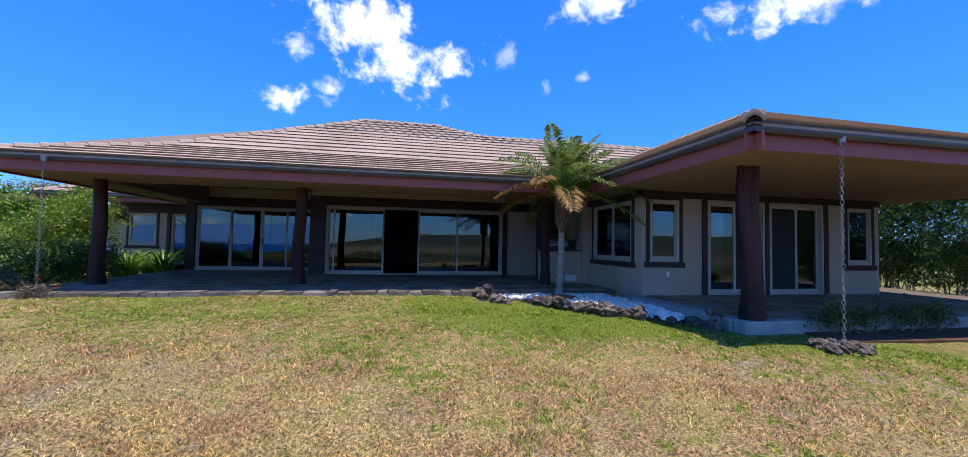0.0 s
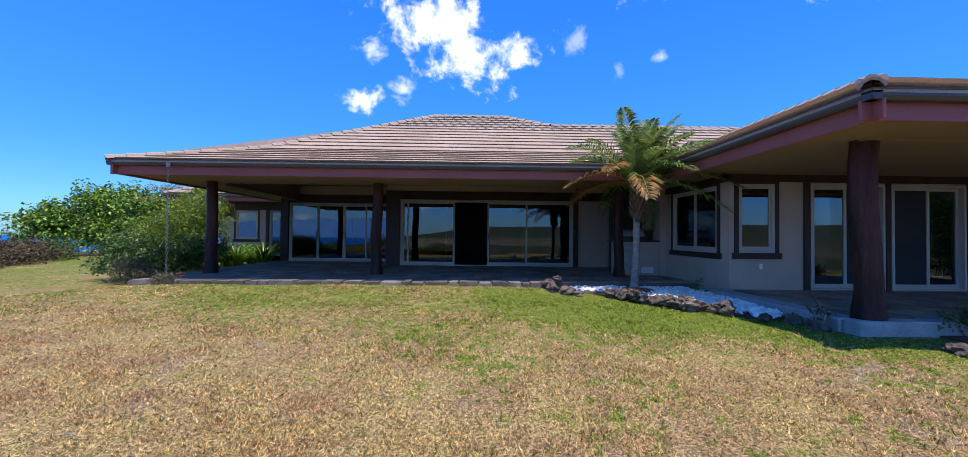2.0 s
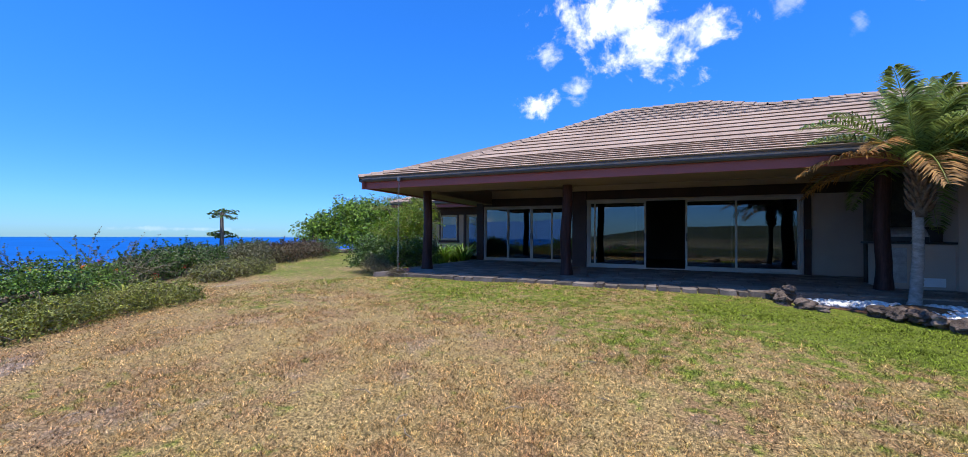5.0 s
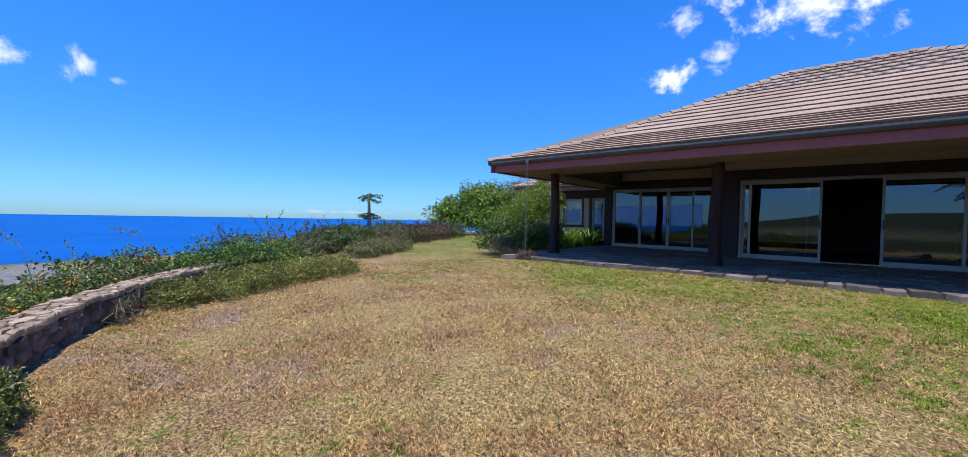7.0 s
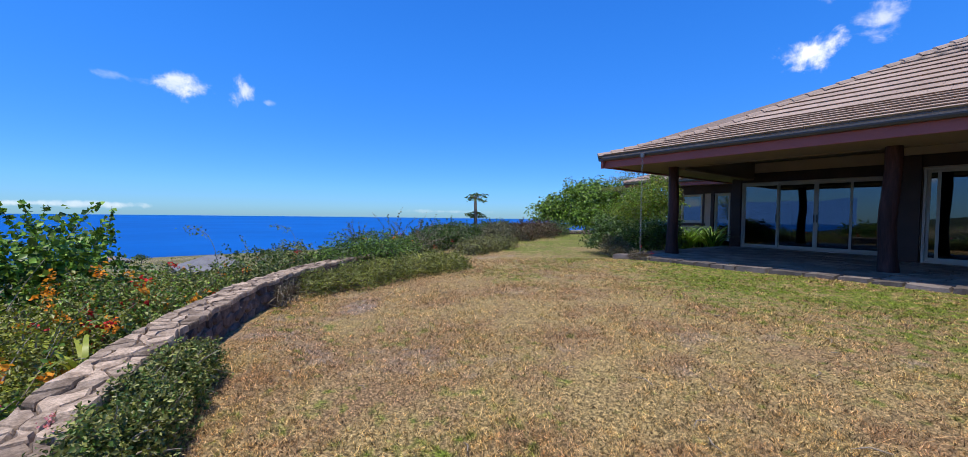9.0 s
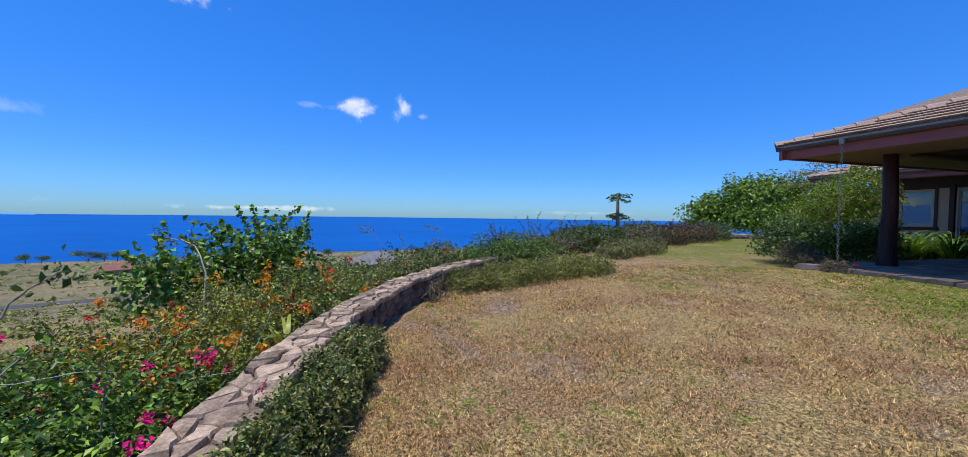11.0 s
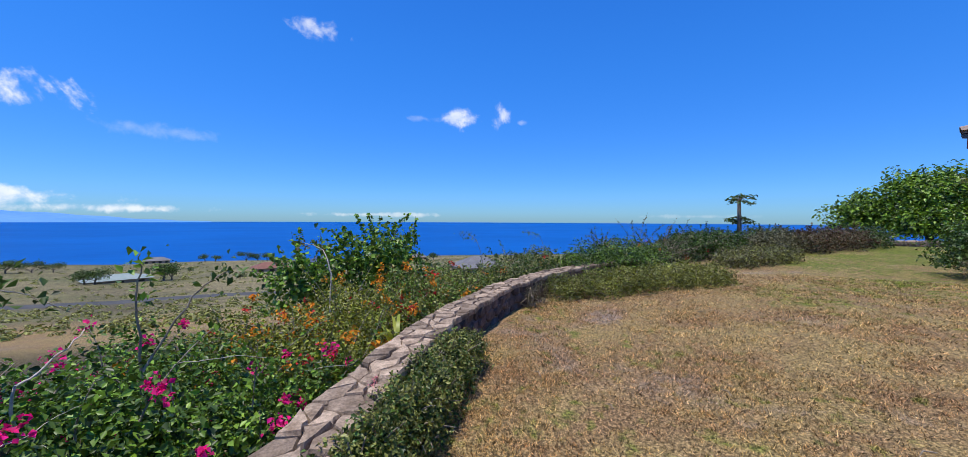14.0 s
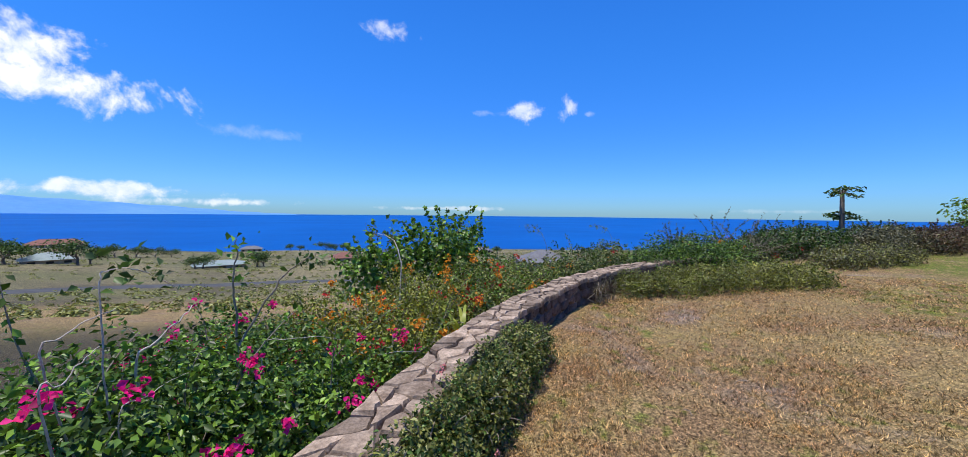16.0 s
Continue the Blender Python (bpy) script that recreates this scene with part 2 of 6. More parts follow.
    if blade:
        tr = t.nodes.new("ShaderNodeBsdfTranslucent")
        mx = nd(t, "ShaderNodeMixShader", Fac=0.45)
        tone = mixc(t, 1.0, col, cc.outputs[0], "MULTIPLY")
        t.links.new(tone, tr.inputs[0])
        t.links.new(p.outputs[0], mx.inputs[1])
        t.links.new(tr.outputs[0], mx.inputs[2])
        t.links.new(mx.outputs[0], t.nodes["Material Output"].inputs[0])
    p.inputs["Roughness"].default_value = 0.85 if not blade else 0.6
    p.inputs["Specular IOR Level"].default_value = 0.15
    if not blade:
        b = nd(t, "ShaderNodeBump", Strength=0.6, Distance=0.03)
        t.links.new(grit, b.inputs["Height"])
        t.links.new(b.outputs[0], p.inputs["Normal"])
    return m


STUCCO = surface("tan_stucco", (0.44, 0.34, 0.265), (0.49, 0.38, 0.30), 1.2, 90, 0.9, 0.35, detail=0.12)
SOFFIT = surface("soffit_paint", (0.235, 0.168, 0.115), (0.27, 0.19, 0.13), 0.8, 70, 0.8, 0.12, detail=0.1)
FASCIA = surface("fascia_paint", (0.30, 0.085, 0.075), (0.34, 0.10, 0.085), 0.9, 50, 0.5, 0.08, detail=0.12)
GUTTER = surface("gutter_metal", (0.05, 0.042, 0.04), (0.07, 0.06, 0.057), 1.5, 60, 0.4, 0.05, spec=0.5)
BROWN = surface("dark_brown_trim", (0.035, 0.016, 0.013), (0.055, 0.025, 0.02), 2.0, 60, 0.5, 0.1)
LOG = surface("log_post_stain", (0.022, 0.009, 0.008), (0.075, 0.028, 0.022), 5.0, 40, 0.55, 0.5, stretch=(1, 1, 0.12), spec=0.2, depth=0.02)
VINYL = surface("almond_frame", (0.43, 0.38, 0.325), (0.48, 0.43, 0.37), 2.0, 90, 0.45, 0.03, detail=0.06)
WHITE = surface("white_plastic", (0.72, 0.71, 0.68), (0.78, 0.77, 0.74), 3.0, 90, 0.4, 0.03, detail=0.05)
GLASS = glass("film_glass", (0.30, 0.34, 0.36), 0.06)
SCREEN = surface("screen_mesh", (0.02, 0.022, 0.025), (0.03, 0.03, 0.034), 3.0, 300, 0.7, 0.1)
DARKROOM = surface("unlit_room_tone", (0.10, 0.09, 0.08), (0.13, 0.115, 0.10), 0.7, 40, 0.9, 0.05)
TILE = surface("concrete_tile", (0.37, 0.265, 0.195), (0.45, 0.33, 0.25), 0.6, 45, 0.88, 0.35, coords="World", vary=0.05, island=0.05)
FLAG = surface("slate_paver", (0.19, 0.135, 0.10), (0.31, 0.225, 0.165), 2.2, 40, 0.6, 0.4, coords="World", vary=0.28, island=0.28)
EDGESTONE = surface("edge_stone", (0.10, 0.08, 0.068), (0.19, 0.155, 0.13), 3.0, 40, 0.85, 0.5, coords="World", vary=0.35)
GROUT = surface("mortar", (0.13, 0.10, 0.08), (0.18, 0.14, 0.115), 5, 60, 0.9, 0.3)
CONCRETE = surface("grey_concrete", (0.30, 0.28, 0.26), (0.40, 0.38, 0.35), 2.5, 60, 0.85, 0.3)
CAPSTONE = surface("cap_stone", (0.23, 0.158, 0.10), (0.47, 0.345, 0.235), 9.0, 60, 0.9, 0.8, coords="World", vary=0.34, detail=0.35)
FACESTONE = surface("wall_stone", (0.085, 0.06, 0.05), (0.20, 0.14, 0.11), 7.0, 50, 0.9, 0.6, coords="World", vary=0.35)
LAVA = surface("lava_rock", (0.05, 0.037, 0.03), (0.19, 0.14, 0.11), 6.0, 40, 0.95, 0.8, coords="World", vary=0.3, depth=0.02)
PEBBLE = surface("white_pebble", (0.76, 0.72, 0.66), (0.88, 0.84, 0.78), 6.0, 50, 0.7, 0.15, coords="World", island=0.14)
SOIL = surface("red_soil", (0.10, 0.045, 0.025), (0.16, 0.08, 0.045), 4.0, 40, 0.95, 0.8, depth=0.03)
BARK = surface("grey_bark", (0.10, 0.08, 0.06), (0.20, 0.165, 0.13), 8.0, 60, 0.9, 0.5, stretch=(1, 1, 0.3))
# lighter copy of the twig colour: sunlight on the bare shoots, put into the colour
SUNLIT_TWIG = surface("sunlit_twig", (0.46, 0.38, 0.30), (0.66, 0.57, 0.46), 9.0, 80, 0.85, 0.3)
TWIG = surface("pale_twig", (0.24, 0.19, 0.13), (0.36, 0.30, 0.22), 8.0, 80, 0.85, 0.3)
PALMBARK = surface("palm_bark", (0.22, 0.19, 0.16), (0.36, 0.32, 0.28), 10.0, 60, 0.9, 0.6, stretch=(1, 1, 2.0))
FIBRE = surface("palm_fibre", (0.10, 0.055, 0.03), (0.22, 0.13, 0.07), 12.0, 60, 0.95, 0.8)
STEEL = surface("galvanised_steel", (0.30, 0.28, 0.27), (0.42, 0.40, 0.38), 8.0, 80, 0.45, 0.1, metal=0.7)
BLACK = surface("black_enamel", (0.012, 0.012, 0.013), (0.02, 0.02, 0.02), 4.0, 60, 0.35, 0.05, spec=0.5)
DARK_MOTTLE = surface("dark_mottled_wall", (0.015, 0.013, 0.012), (0.09, 0.075, 0.06), 1.2, 30, 0.9, 0.2)
TURF, BLADE = turf("dry_turf"), turf("turf_blades", True)
LEAF_DARK = leafy("leaf_dark", (0.018, 0.042, 0.009), (0.11, 0.19, 0.03), tip=(0.135, 0.22, 0.035))
LEAF_BRIGHT = leafy("leaf_bright", (0.05, 0.11, 0.012), (0.230, 0.392, 0.041), tip=(0.284, 0.432, 0.047))
LEAF_OLIVE = leafy("leaf_olive", (0.12, 0.14, 0.032), (0.31, 0.32, 0.075), tip=(0.36, 0.34, 0.085))
LEAF_YELLOW = leafy("leaf_yellow", (0.12, 0.16, 0.015), (0.32, 0.34, 0.035), tip=(0.38, 0.36, 0.035))
LEAF_LIME = leafy("leaf_lime", (0.10, 0.19, 0.015), (0.26, 0.42, 0.035), tip=(0.30, 0.44, 0.04))
LEAF_GREY = leafy("leaf_grey", (0.085, 0.088, 0.04), (0.21, 0.205, 0.09), tip=(0.24, 0.195, 0.095))
LEAF_RED = leafy("leaf_red", (0.11, 0.065, 0.035), (0.20, 0.105, 0.05), tip=(0.10, 0.10, 0.03))
LEAF_PALM = leafy("leaf_palm", (0.11, 0.17, 0.045), (0.27, 0.35, 0.09), 0.22, 0.35, tip=(0.36, 0.40, 0.11))
LEAF_DEAD = leafy("leaf_dead", (0.30, 0.13, 0.03), (0.42, 0.22, 0.06), 0.6, 0.3, tip=(0.36, 0.20, 0.05))
MAGENTA = leafy("bract_magenta", (0.80, 0.006, 0.16), (0.90, 0.02, 0.26), 0.6, 0.4)
ORANGE = leafy("bract_orange", (0.80, 0.22, 0.01), (0.90, 0.38, 0.03), 0.6, 0.4)
RED = leafy("bract_red", (0.58, 0.015, 0.02), (0.72, 0.05, 0.04), 0.6, 0.4)
PINK = leafy("petal_pink", (0.72, 0.20, 0.20), (0.80, 0.36, 0.33), 0.6, 0.4)
SEA = surface("sea_water", (0.001, 0.085, 0.33), (0.002, 0.11, 0.40), 0.004, 0.05, 0.6, 0.12, coords="World", stretch=(1, 1, 1), spec=0.08, detail=0.05, depth=1.0)
HAZE_TINT = surface("haze_tinted_mountain", (0.12, 0.30, 0.60), (0.16, 0.34, 0.64), 0.002, 0.02, 1.0, 0.0, coords="World", spec=0.0, detail=0.05)
ROAD = surface("asphalt", (0.07, 0.068, 0.066), (0.10, 0.096, 0.09), 0.5, 6, 0.85, 0.2)
ROOFGREY = surface("grey_roofing", (0.16, 0.15, 0.15), (0.22, 0.21, 0.20), 0.6, 8, 0.7, 0.1)
ROOFBLUE = surface("blue_roofing", (0.06, 0.08, 0.14), (0.08, 0.10, 0.17), 0.6, 8, 0.6, 0.1)
ROOFWHITE = surface("pale_roofing", (0.26, 0.32, 0.28), (0.32, 0.37, 0.33), 0.6, 8, 0.6, 0.1)
RUST = surface("rusty_roofing", (0.22, 0.09, 0.06), (0.28, 0.12, 0.08), 0.6, 8, 0.7, 0.1)


# ---- mesh helpers ----
def link(name, me, material, parent=None, label="", at=None):
    if material is not None and not me.materials:
        me.materials.append(material)
    ob = new(name, me)
    if at is not None:
        ob.location = at
    if parent is not None:
        ob.parent = parent
    if label:
        ob["label"] = label
    return ob


def part(name, bm, material, parent, label="", smooth_faces=False):
    me = bpy.data.meshes.new(name)
    if smooth_faces:
        for f in bm.faces:
            f.smooth = True
    bm.to_mesh(me)
    bm.free()
    return link(name, me, material, parent, label)


def holder(name, label, category, group="", kind="", at=(0, 0, 0)):
    ob = new(name)
    ob.location = at
    ob.empty_display_size = 0.1
    return tagged(ob, label, category, group, kind)


def raw(name, verts, faces, material, parent=None, label="", shade=False):
    """A mesh of equal-sided faces from numpy arrays."""
    verts, faces = np.asarray(verts, np.float32).reshape(-1, 3), np.asarray(faces, np.int32)
    k = faces.shape[1]
    me = bpy.data.meshes.new(name)
    me.vertices.add(len(verts))
    me.vertices.foreach_set("co", verts.ravel())
    me.loops.add(faces.size)
    me.loops.foreach_set("vertex_index", faces.ravel())
    me.polygons.add(len(faces))
    me.polygons.foreach_set("loop_start", np.arange(0, faces.size, k, dtype=np.int32))
    me.update(calc_edges=True)
    if shade:
        me.polygons.foreach_set("use_smooth", np.ones(len(faces), bool))
    return link(name, me, material, parent, label)


def box(bm, x0, x1, y0, y1, z0, z1, bevel=0.0):
    r = bmesh.ops.create_cube(bm, size=1.0, matrix=Matrix.Translation(((x0 + x1) / 2, (y0 + y1) / 2, (z0 + z1) / 2)) @ Matrix.Diagonal((abs(x1 - x0), abs(y1 - y0), abs(z1 - z0), 1)))
    if bevel:
        es = list({e for v in r["verts"] for e in v.link_edges})
        bmesh.ops.bevel(bm, geom=es, offset=bevel, segments=1, affect="EDGES")
    return bm


def boxes(*sizes, bevel=0.0):
    bm = bmesh.new()
    for s in sizes:
        box(bm, *s, bevel=bevel)
    return bm


def tube(points, radii, sides=8):
    """Rings along a line of points, capped: verts and quads."""
    pts = [Vector(p) for p in points]
    vs, fs = [], []
    for i, p in enumerate(pts):
        d = (pts[min(i + 1, len(pts) - 1)] - pts[max(i - 1, 0)]).normalized()
        a = d.cross(Vector((0.31, 0.95, 0.05)))
        if a.length < 0.2:
            a = d.cross(Vector((1, 0, 0)))
        a.normalize()
        b = d.cross(a)
        for k in range(sides):
            th = 2 * math.pi * k / sides
            vs.append(p + (a * math.cos(th) + b * math.sin(th)) * radii[i])
    for i in range(len(pts) - 1):
        for k in range(sides):
            q = (k + 1) % sides
            fs.append((i * sides + k, i * sides + q, (i + 1) * sides + q, (i + 1) * sides + k))
    for end in (0, len(pts) - 1):
        for k in range(0, sides - 2, 2):
            fs.append((end * sides, end * sides + k + 1, end * sides + k + 2, end * sides + (k + 3 if k + 3 < sides else k + 2)) if k + 3 < sides else (end * sides, end * sides + k + 1, end * sides + k + 2, end * sides))
    fs = [f for f in fs if len(set(f)) == 4]
    return np.array([tuple(v) for v in vs]), np.array(fs)


def tubes(name, lines, material, parent, label="", sides=6):
    vs, fs, n = [], [], 0
    for pts, radii in lines:
        v, f = tube(pts, radii, sides)
        vs.append(v)
        fs.append(f + n)
        n += len(v)
    return raw(name, np.concatenate(vs), np.concatenate(fs), material, parent, label, True)


rng = np.random.default_rng(7)
ss = lambda v, a, b: (lambda u: u * u * (3 - 2 * u))(np.clip((np.asarray(v, float) - a) / (b - a), 0, 1))

# ---- the ground: one sheet from the lawn to the shore and the hill behind ----
WALL = [(1.6, -1.5), (0.2, -1.08), (-1.0, -0.84), (-2.1, -0.67), (-3.2, -0.49), (-3.9, -0.36), (-4.57, -0.19), (-5.3, 0.07), (-6.55, 0.58), (-7.95, 1.42), (-8.85, 2.2), (-9.8, 3.1), (-11.4, 4.9)]
EDGE = WALL + [(-13.6, 8.0), (-16.2, 12.5), (-19.0, 18.0), (-21.5, 23.5), (-24.0, 31.0), (-24.0, 60.0)]
SKYLINE_AZ = [-181, -165, -147, -130, -110, -90, -60, -30, 0, 60, 120, 150, 181]
SKYLINE_EL = [1.3, -0.8, -2.75, -4.3, -4.75, -4.4, -3.6, -2.5, -0.5, 1.0, 1.6, 1.6, 1.3]


def edge_side(x, y):
    """Distance outside the garden's edge, negative on the lawn."""
    best, sign = np.full(x.shape, 1e9), np.ones(x.shape)
    for (ax, ay), (bx, by) in zip(EDGE[:-1], EDGE[1:]):
        dx, dy = bx - ax, by - ay
        u = np.clip(((x - ax) * dx + (y - ay) * dy) / (dx * dx + dy * dy), 0, 1)
        px, py = ax + u * dx, ay + u * dy
        d = np.hypot(x - px, y - py)
        c = dx * (y - ay) - dy * (x - ax)
        closer = d < best - 1e-9
        best = np.where(closer, d, best)
        sign = np.where(closer, np.where(c > 0, 1.0, -1.0), sign)
    return best * sign


def lawn_height(x, y):
    x, y = np.asarray(x, float), np.asarray(y, float)
    z = -0.38 + 0.2 * ss(y, 1.0, 5.5) * ss(x, -14, -4) + 0.12 * ss(y, 6, 18) * (1 - ss(x, -14, -6))
    z = z + 0.10 * ss(y, 8.0, 9.5) * ss(x, -9, -7) * (1 - ss(x, 1.5, 3.0))
    return z + 0.018 * np.sin(1.7 * x + 0.6 * y) * np.sin(1.3 * y - 0.4 * x) + 0.01 * np.sin(4.1 * x + 1.0) * np.sin(3.7 * y)


def ground_height(x, y):
    x, y = np.asarray(x, float), np.asarray(y, float)
    d = np.hypot(x, y) + 1e-6
    az = np.degrees(np.arctan2(x, y))
    el = np.interp(az, SKYLINE_AZ, SKYLINE_EL)
    down = 1.0 + d * np.tan(np.radians(el - 6.0 * np.exp(-d / 150.0) * ss(-el, 0.0, 2.0))) - 0.9
    down = np.where(el > 0, -0.4 + d * np.tan(np.radians(el)) * (1 - np.exp(-d / 90.0)), down)
    down = down + 0.9 * np.sin(x * 0.021 + 1) * np.sin(y * 0.027) * ss(d, 50, 150)
    side = edge_side(x, y)
    far = ss(y, 4.0, 9.0)
    u = np.clip((side - 0.1 - 3.0 * far) / (6.9 + 8.0 * far), 0, 1)
    k = u * u * (3 - 2 * u) * np.where((x > 3) & (y < 3), 0, 1)
    k = np.maximum(k, ss(d, 38, 70))
    z = lawn_height(x, y) * (1 - k) + down * k - 0.45 * ss(side, 0.2, 1.1) * (1 - ss(side, 4.0, 9.0)) * np.where(x < 3, 1, 0) * (1 - far)
    return z - np.where(el < -0.5, ss(d, 370, 430) * 25, 0)


def build_ground():
    na, radii = 300, np.concatenate([np.linspace(0.0, 12, 90), np.geomspace(12.3, 1400, 110)])
    th = np.linspace(0, 2 * np.pi, na, endpoint=False)
    rr, tt = np.meshgrid(radii, th, indexing="ij")
    x, y = rr * np.sin(tt), rr * np.cos(tt)
    v = np.stack([x, y, ground_height(x, y)], -1).reshape(-1, 3)
    i = np.arange(len(radii) - 1)[:, None] * na
    j = np.arange(na)[None, :]
    q = (j + 1) % na
    f = np.stack(np.broadcast_arrays(i + j, i + na + j, i + na + q, i + q), -1).reshape(-1, 4)
    lawn = raw("ground", v, f[:, ::-1], TURF, None, "", True)
    # mask of the soil outside the edge, where bush shade is coloured in too
    bare = lawn.data.attributes.new("soil", "FLOAT", "POINT")
    sd = edge_side(v[:, 0], v[:, 1])
    bare.data.foreach_set("value", (ss(sd, 0.0, 0.3) * (1 - ss(sd, 7.0, 15.0)) * (v[:, 0] < 3)).astype(np.float32))
    tagged(lawn, "dry lawn of straw-coloured grass running down to fields", "ground", kind="structure")
    ring = np.array([[math.sin(a) * r, math.cos(a) * r, -36.0] for r in (250, 600, 1500, 4950) for a in np.linspace(0, 2 * np.pi, 96, endpoint=False)])
    f = [(k * 96 + j, k * 96 + (j + 1) % 96, k * 96 + 96 + (j + 1) % 96, k * 96 + 96 + j) for k in range(3) for j in range(96)]
    tagged(raw("water", ring, f, SEA, None), "deep blue calm sea reaching the horizon", "sea", kind="structure")
    # far coast and mountain, the blue of the haze put into their surface colour
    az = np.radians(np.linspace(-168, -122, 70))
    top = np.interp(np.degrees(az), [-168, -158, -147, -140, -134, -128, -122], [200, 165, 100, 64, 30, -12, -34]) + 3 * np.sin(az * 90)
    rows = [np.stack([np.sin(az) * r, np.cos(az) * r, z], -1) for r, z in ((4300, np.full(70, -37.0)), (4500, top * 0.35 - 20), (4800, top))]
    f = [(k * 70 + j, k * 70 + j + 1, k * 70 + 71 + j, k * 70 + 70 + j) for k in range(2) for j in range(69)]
    tagged(raw("backdrop", np.concatenate(rows), f, HAZE_TINT, None, "", True), "mountain slope across the water, coloured haze blue", "mountain", kind="structure")


build_ground()

# ---- the house ----
house = holder("house", "single-storey tan stucco house with brown tiled hip roof", "house")
PITCH = 0.471


def slab_poly(name, pts, thick, material, parent, label=""):
    """A flat polygon with thickness below it."""
    bm = bmesh.new()
    top = [bm.verts.new(p) for p in pts]
    low = [bm.verts.new((p[0], p[1], p[2] - thick)) for p in pts]
    bm.faces.new(top)
    bm.faces.new(low[::-1])
    n = len(pts)
    for i in range(n):
        bm.faces.new((top[i], low[i], low[(i + 1) % n], top[(i + 1) % n]))
    bmesh.ops.recalc_face_normals(bm, faces=bm.faces)
    return part(name, bm, material, parent, label)


def sheet(x0, x1, z0, z1, y0, y1, holes=()):
    """A board from y0 to y1 with openings (x0, x1, z0, z1) right through it, in one connected mesh."""
    bm = bmesh.new()
    xs = sorted({x0, x1, *[min(max(h[k], x0), x1) for h in holes for k in (0, 1)]})
    zs = sorted({z0, z1, *[min(max(h[k], z0), z1) for h in holes for k in (2, 3)]})
    solid = [[not any(h[0] - 1e-6 <= xs[i] and xs[i + 1] <= h[1] + 1e-6 and h[2] - 1e-6 <= zs[j] and zs[j + 1] <= h[3] + 1e-6 for h in holes) for j in range(len(zs) - 1)] for i in range(len(xs) - 1)]
    vs = {}

    def vert(i, j, k):
        if (i, j, k) not in vs:
            vs[i, j, k] = bm.verts.new((xs[i], (y0, y1)[k], zs[j]))
        return vs[i, j, k]

    at = lambda i, j: 0 <= i < len(xs) - 1 and 0 <= j < len(zs) - 1 and solid[i][j]
    for i in range(len(xs) - 1):
        for j in range(len(zs) - 1):
            if not solid[i][j]:
                continue
            bm.faces.new((vert(i, j, 0), vert(i + 1, j, 0), vert(i + 1, j + 1, 0), vert(i, j + 1, 0)))
            bm.faces.new((vert(i, j, 1), vert(i, j + 1, 1), vert(i + 1, j + 1, 1), vert(i + 1, j, 1)))
            for di, dj, a, b in ((-1, 0, (i, j), (i, j + 1)), (1, 0, (i + 1, j + 1), (i + 1, j)), (0, -1, (i + 1, j), (i, j)), (0, 1, (i, j + 1), (i + 1, j + 1))):
                if not at(i + di, j + dj):
                    bm.faces.new((vert(*a, 0), vert(*b, 0), vert(*b, 1), vert(*a, 1)))
    bmesh.ops.recalc_face_normals(bm, faces=bm.faces)
    return bm


def wall_x(name, x0, x1, y, z0, z1, holes=(), thick=0.18, material=STUCCO, label=""):
    """A wall along x whose outer face is at y, with openings right through it."""
    return part(name, sheet(x0, x1, z0, z1, y, y + thick, holes), material, house, label)


def wall_y(name, y0, y1, x, z0, z1, holes=(), thick=0.18, material=STUCCO, label=""):
    """A wall along y whose outer, left face is at x."""
    ob = wall_x(name, y0, y1, 0, z0, z1, holes, thick, material, label)
    for v in ob.data.vertices:
        a, b, c = v.co
        v.co = (x + b, a, c)
    ob.data.flip_normals()
    return ob


# walls: the long front with its two door runs, the wing, the far room
wall_x("wall", -7.0, -2.6, 16.2, -0.1, 3.1, [(-6.82, -2.62, -0.1, 2.29)])
wall_x("wall", -2.42, 5.7, 14.5, -0.1, 3.1, [(-2.14, 4.0, -0.1, 2.31)])
wall_y("wall", 14.5, 16.2, -2.6, -0.1, 3.1)
wall_y("wall", 16.38, 24.0, -7.0, -0.4, 3.1)
wall_y("wall", 8.6, 11.4, 5.88, -0.25, 2.5, [(9.0, 11.0, 0.74, 2.23)])
wall_x("wall", 6.06, 12.78, 8.6, -0.2, 2.5, [(6.07, 6.84, 0.77, 2.22), (7.58, 9.22, -0.2, 2.25), (9.32, 10.98, -0.2, 2.25), (11.74, 12.52, 0.74, 2.21)])
part("wall", boxes((5.7, 5.88, 11.4, 16.0, -0.2, 3.1)), STUCCO, house)
part("wall", boxes((12.6, 12.78, 8.8, 24.0, -0.3, 3.0)), STUCCO, house)
part("wall", boxes((-6.8, 12.6, 23.8, 24.0, -0.3, 3.2)), STUCCO, house)
wall_x("wall", -11.7, -7.0, 20.0, -0.5, 2.7, [(-11.12, -10.08, 0.78, 2.17), (-9.52, -8.8, -0.5, 2.2)])
part("wall", boxes((-11.88, -11.7, 20.0, 26.0, -0.6, 2.7)), STUCCO, house)
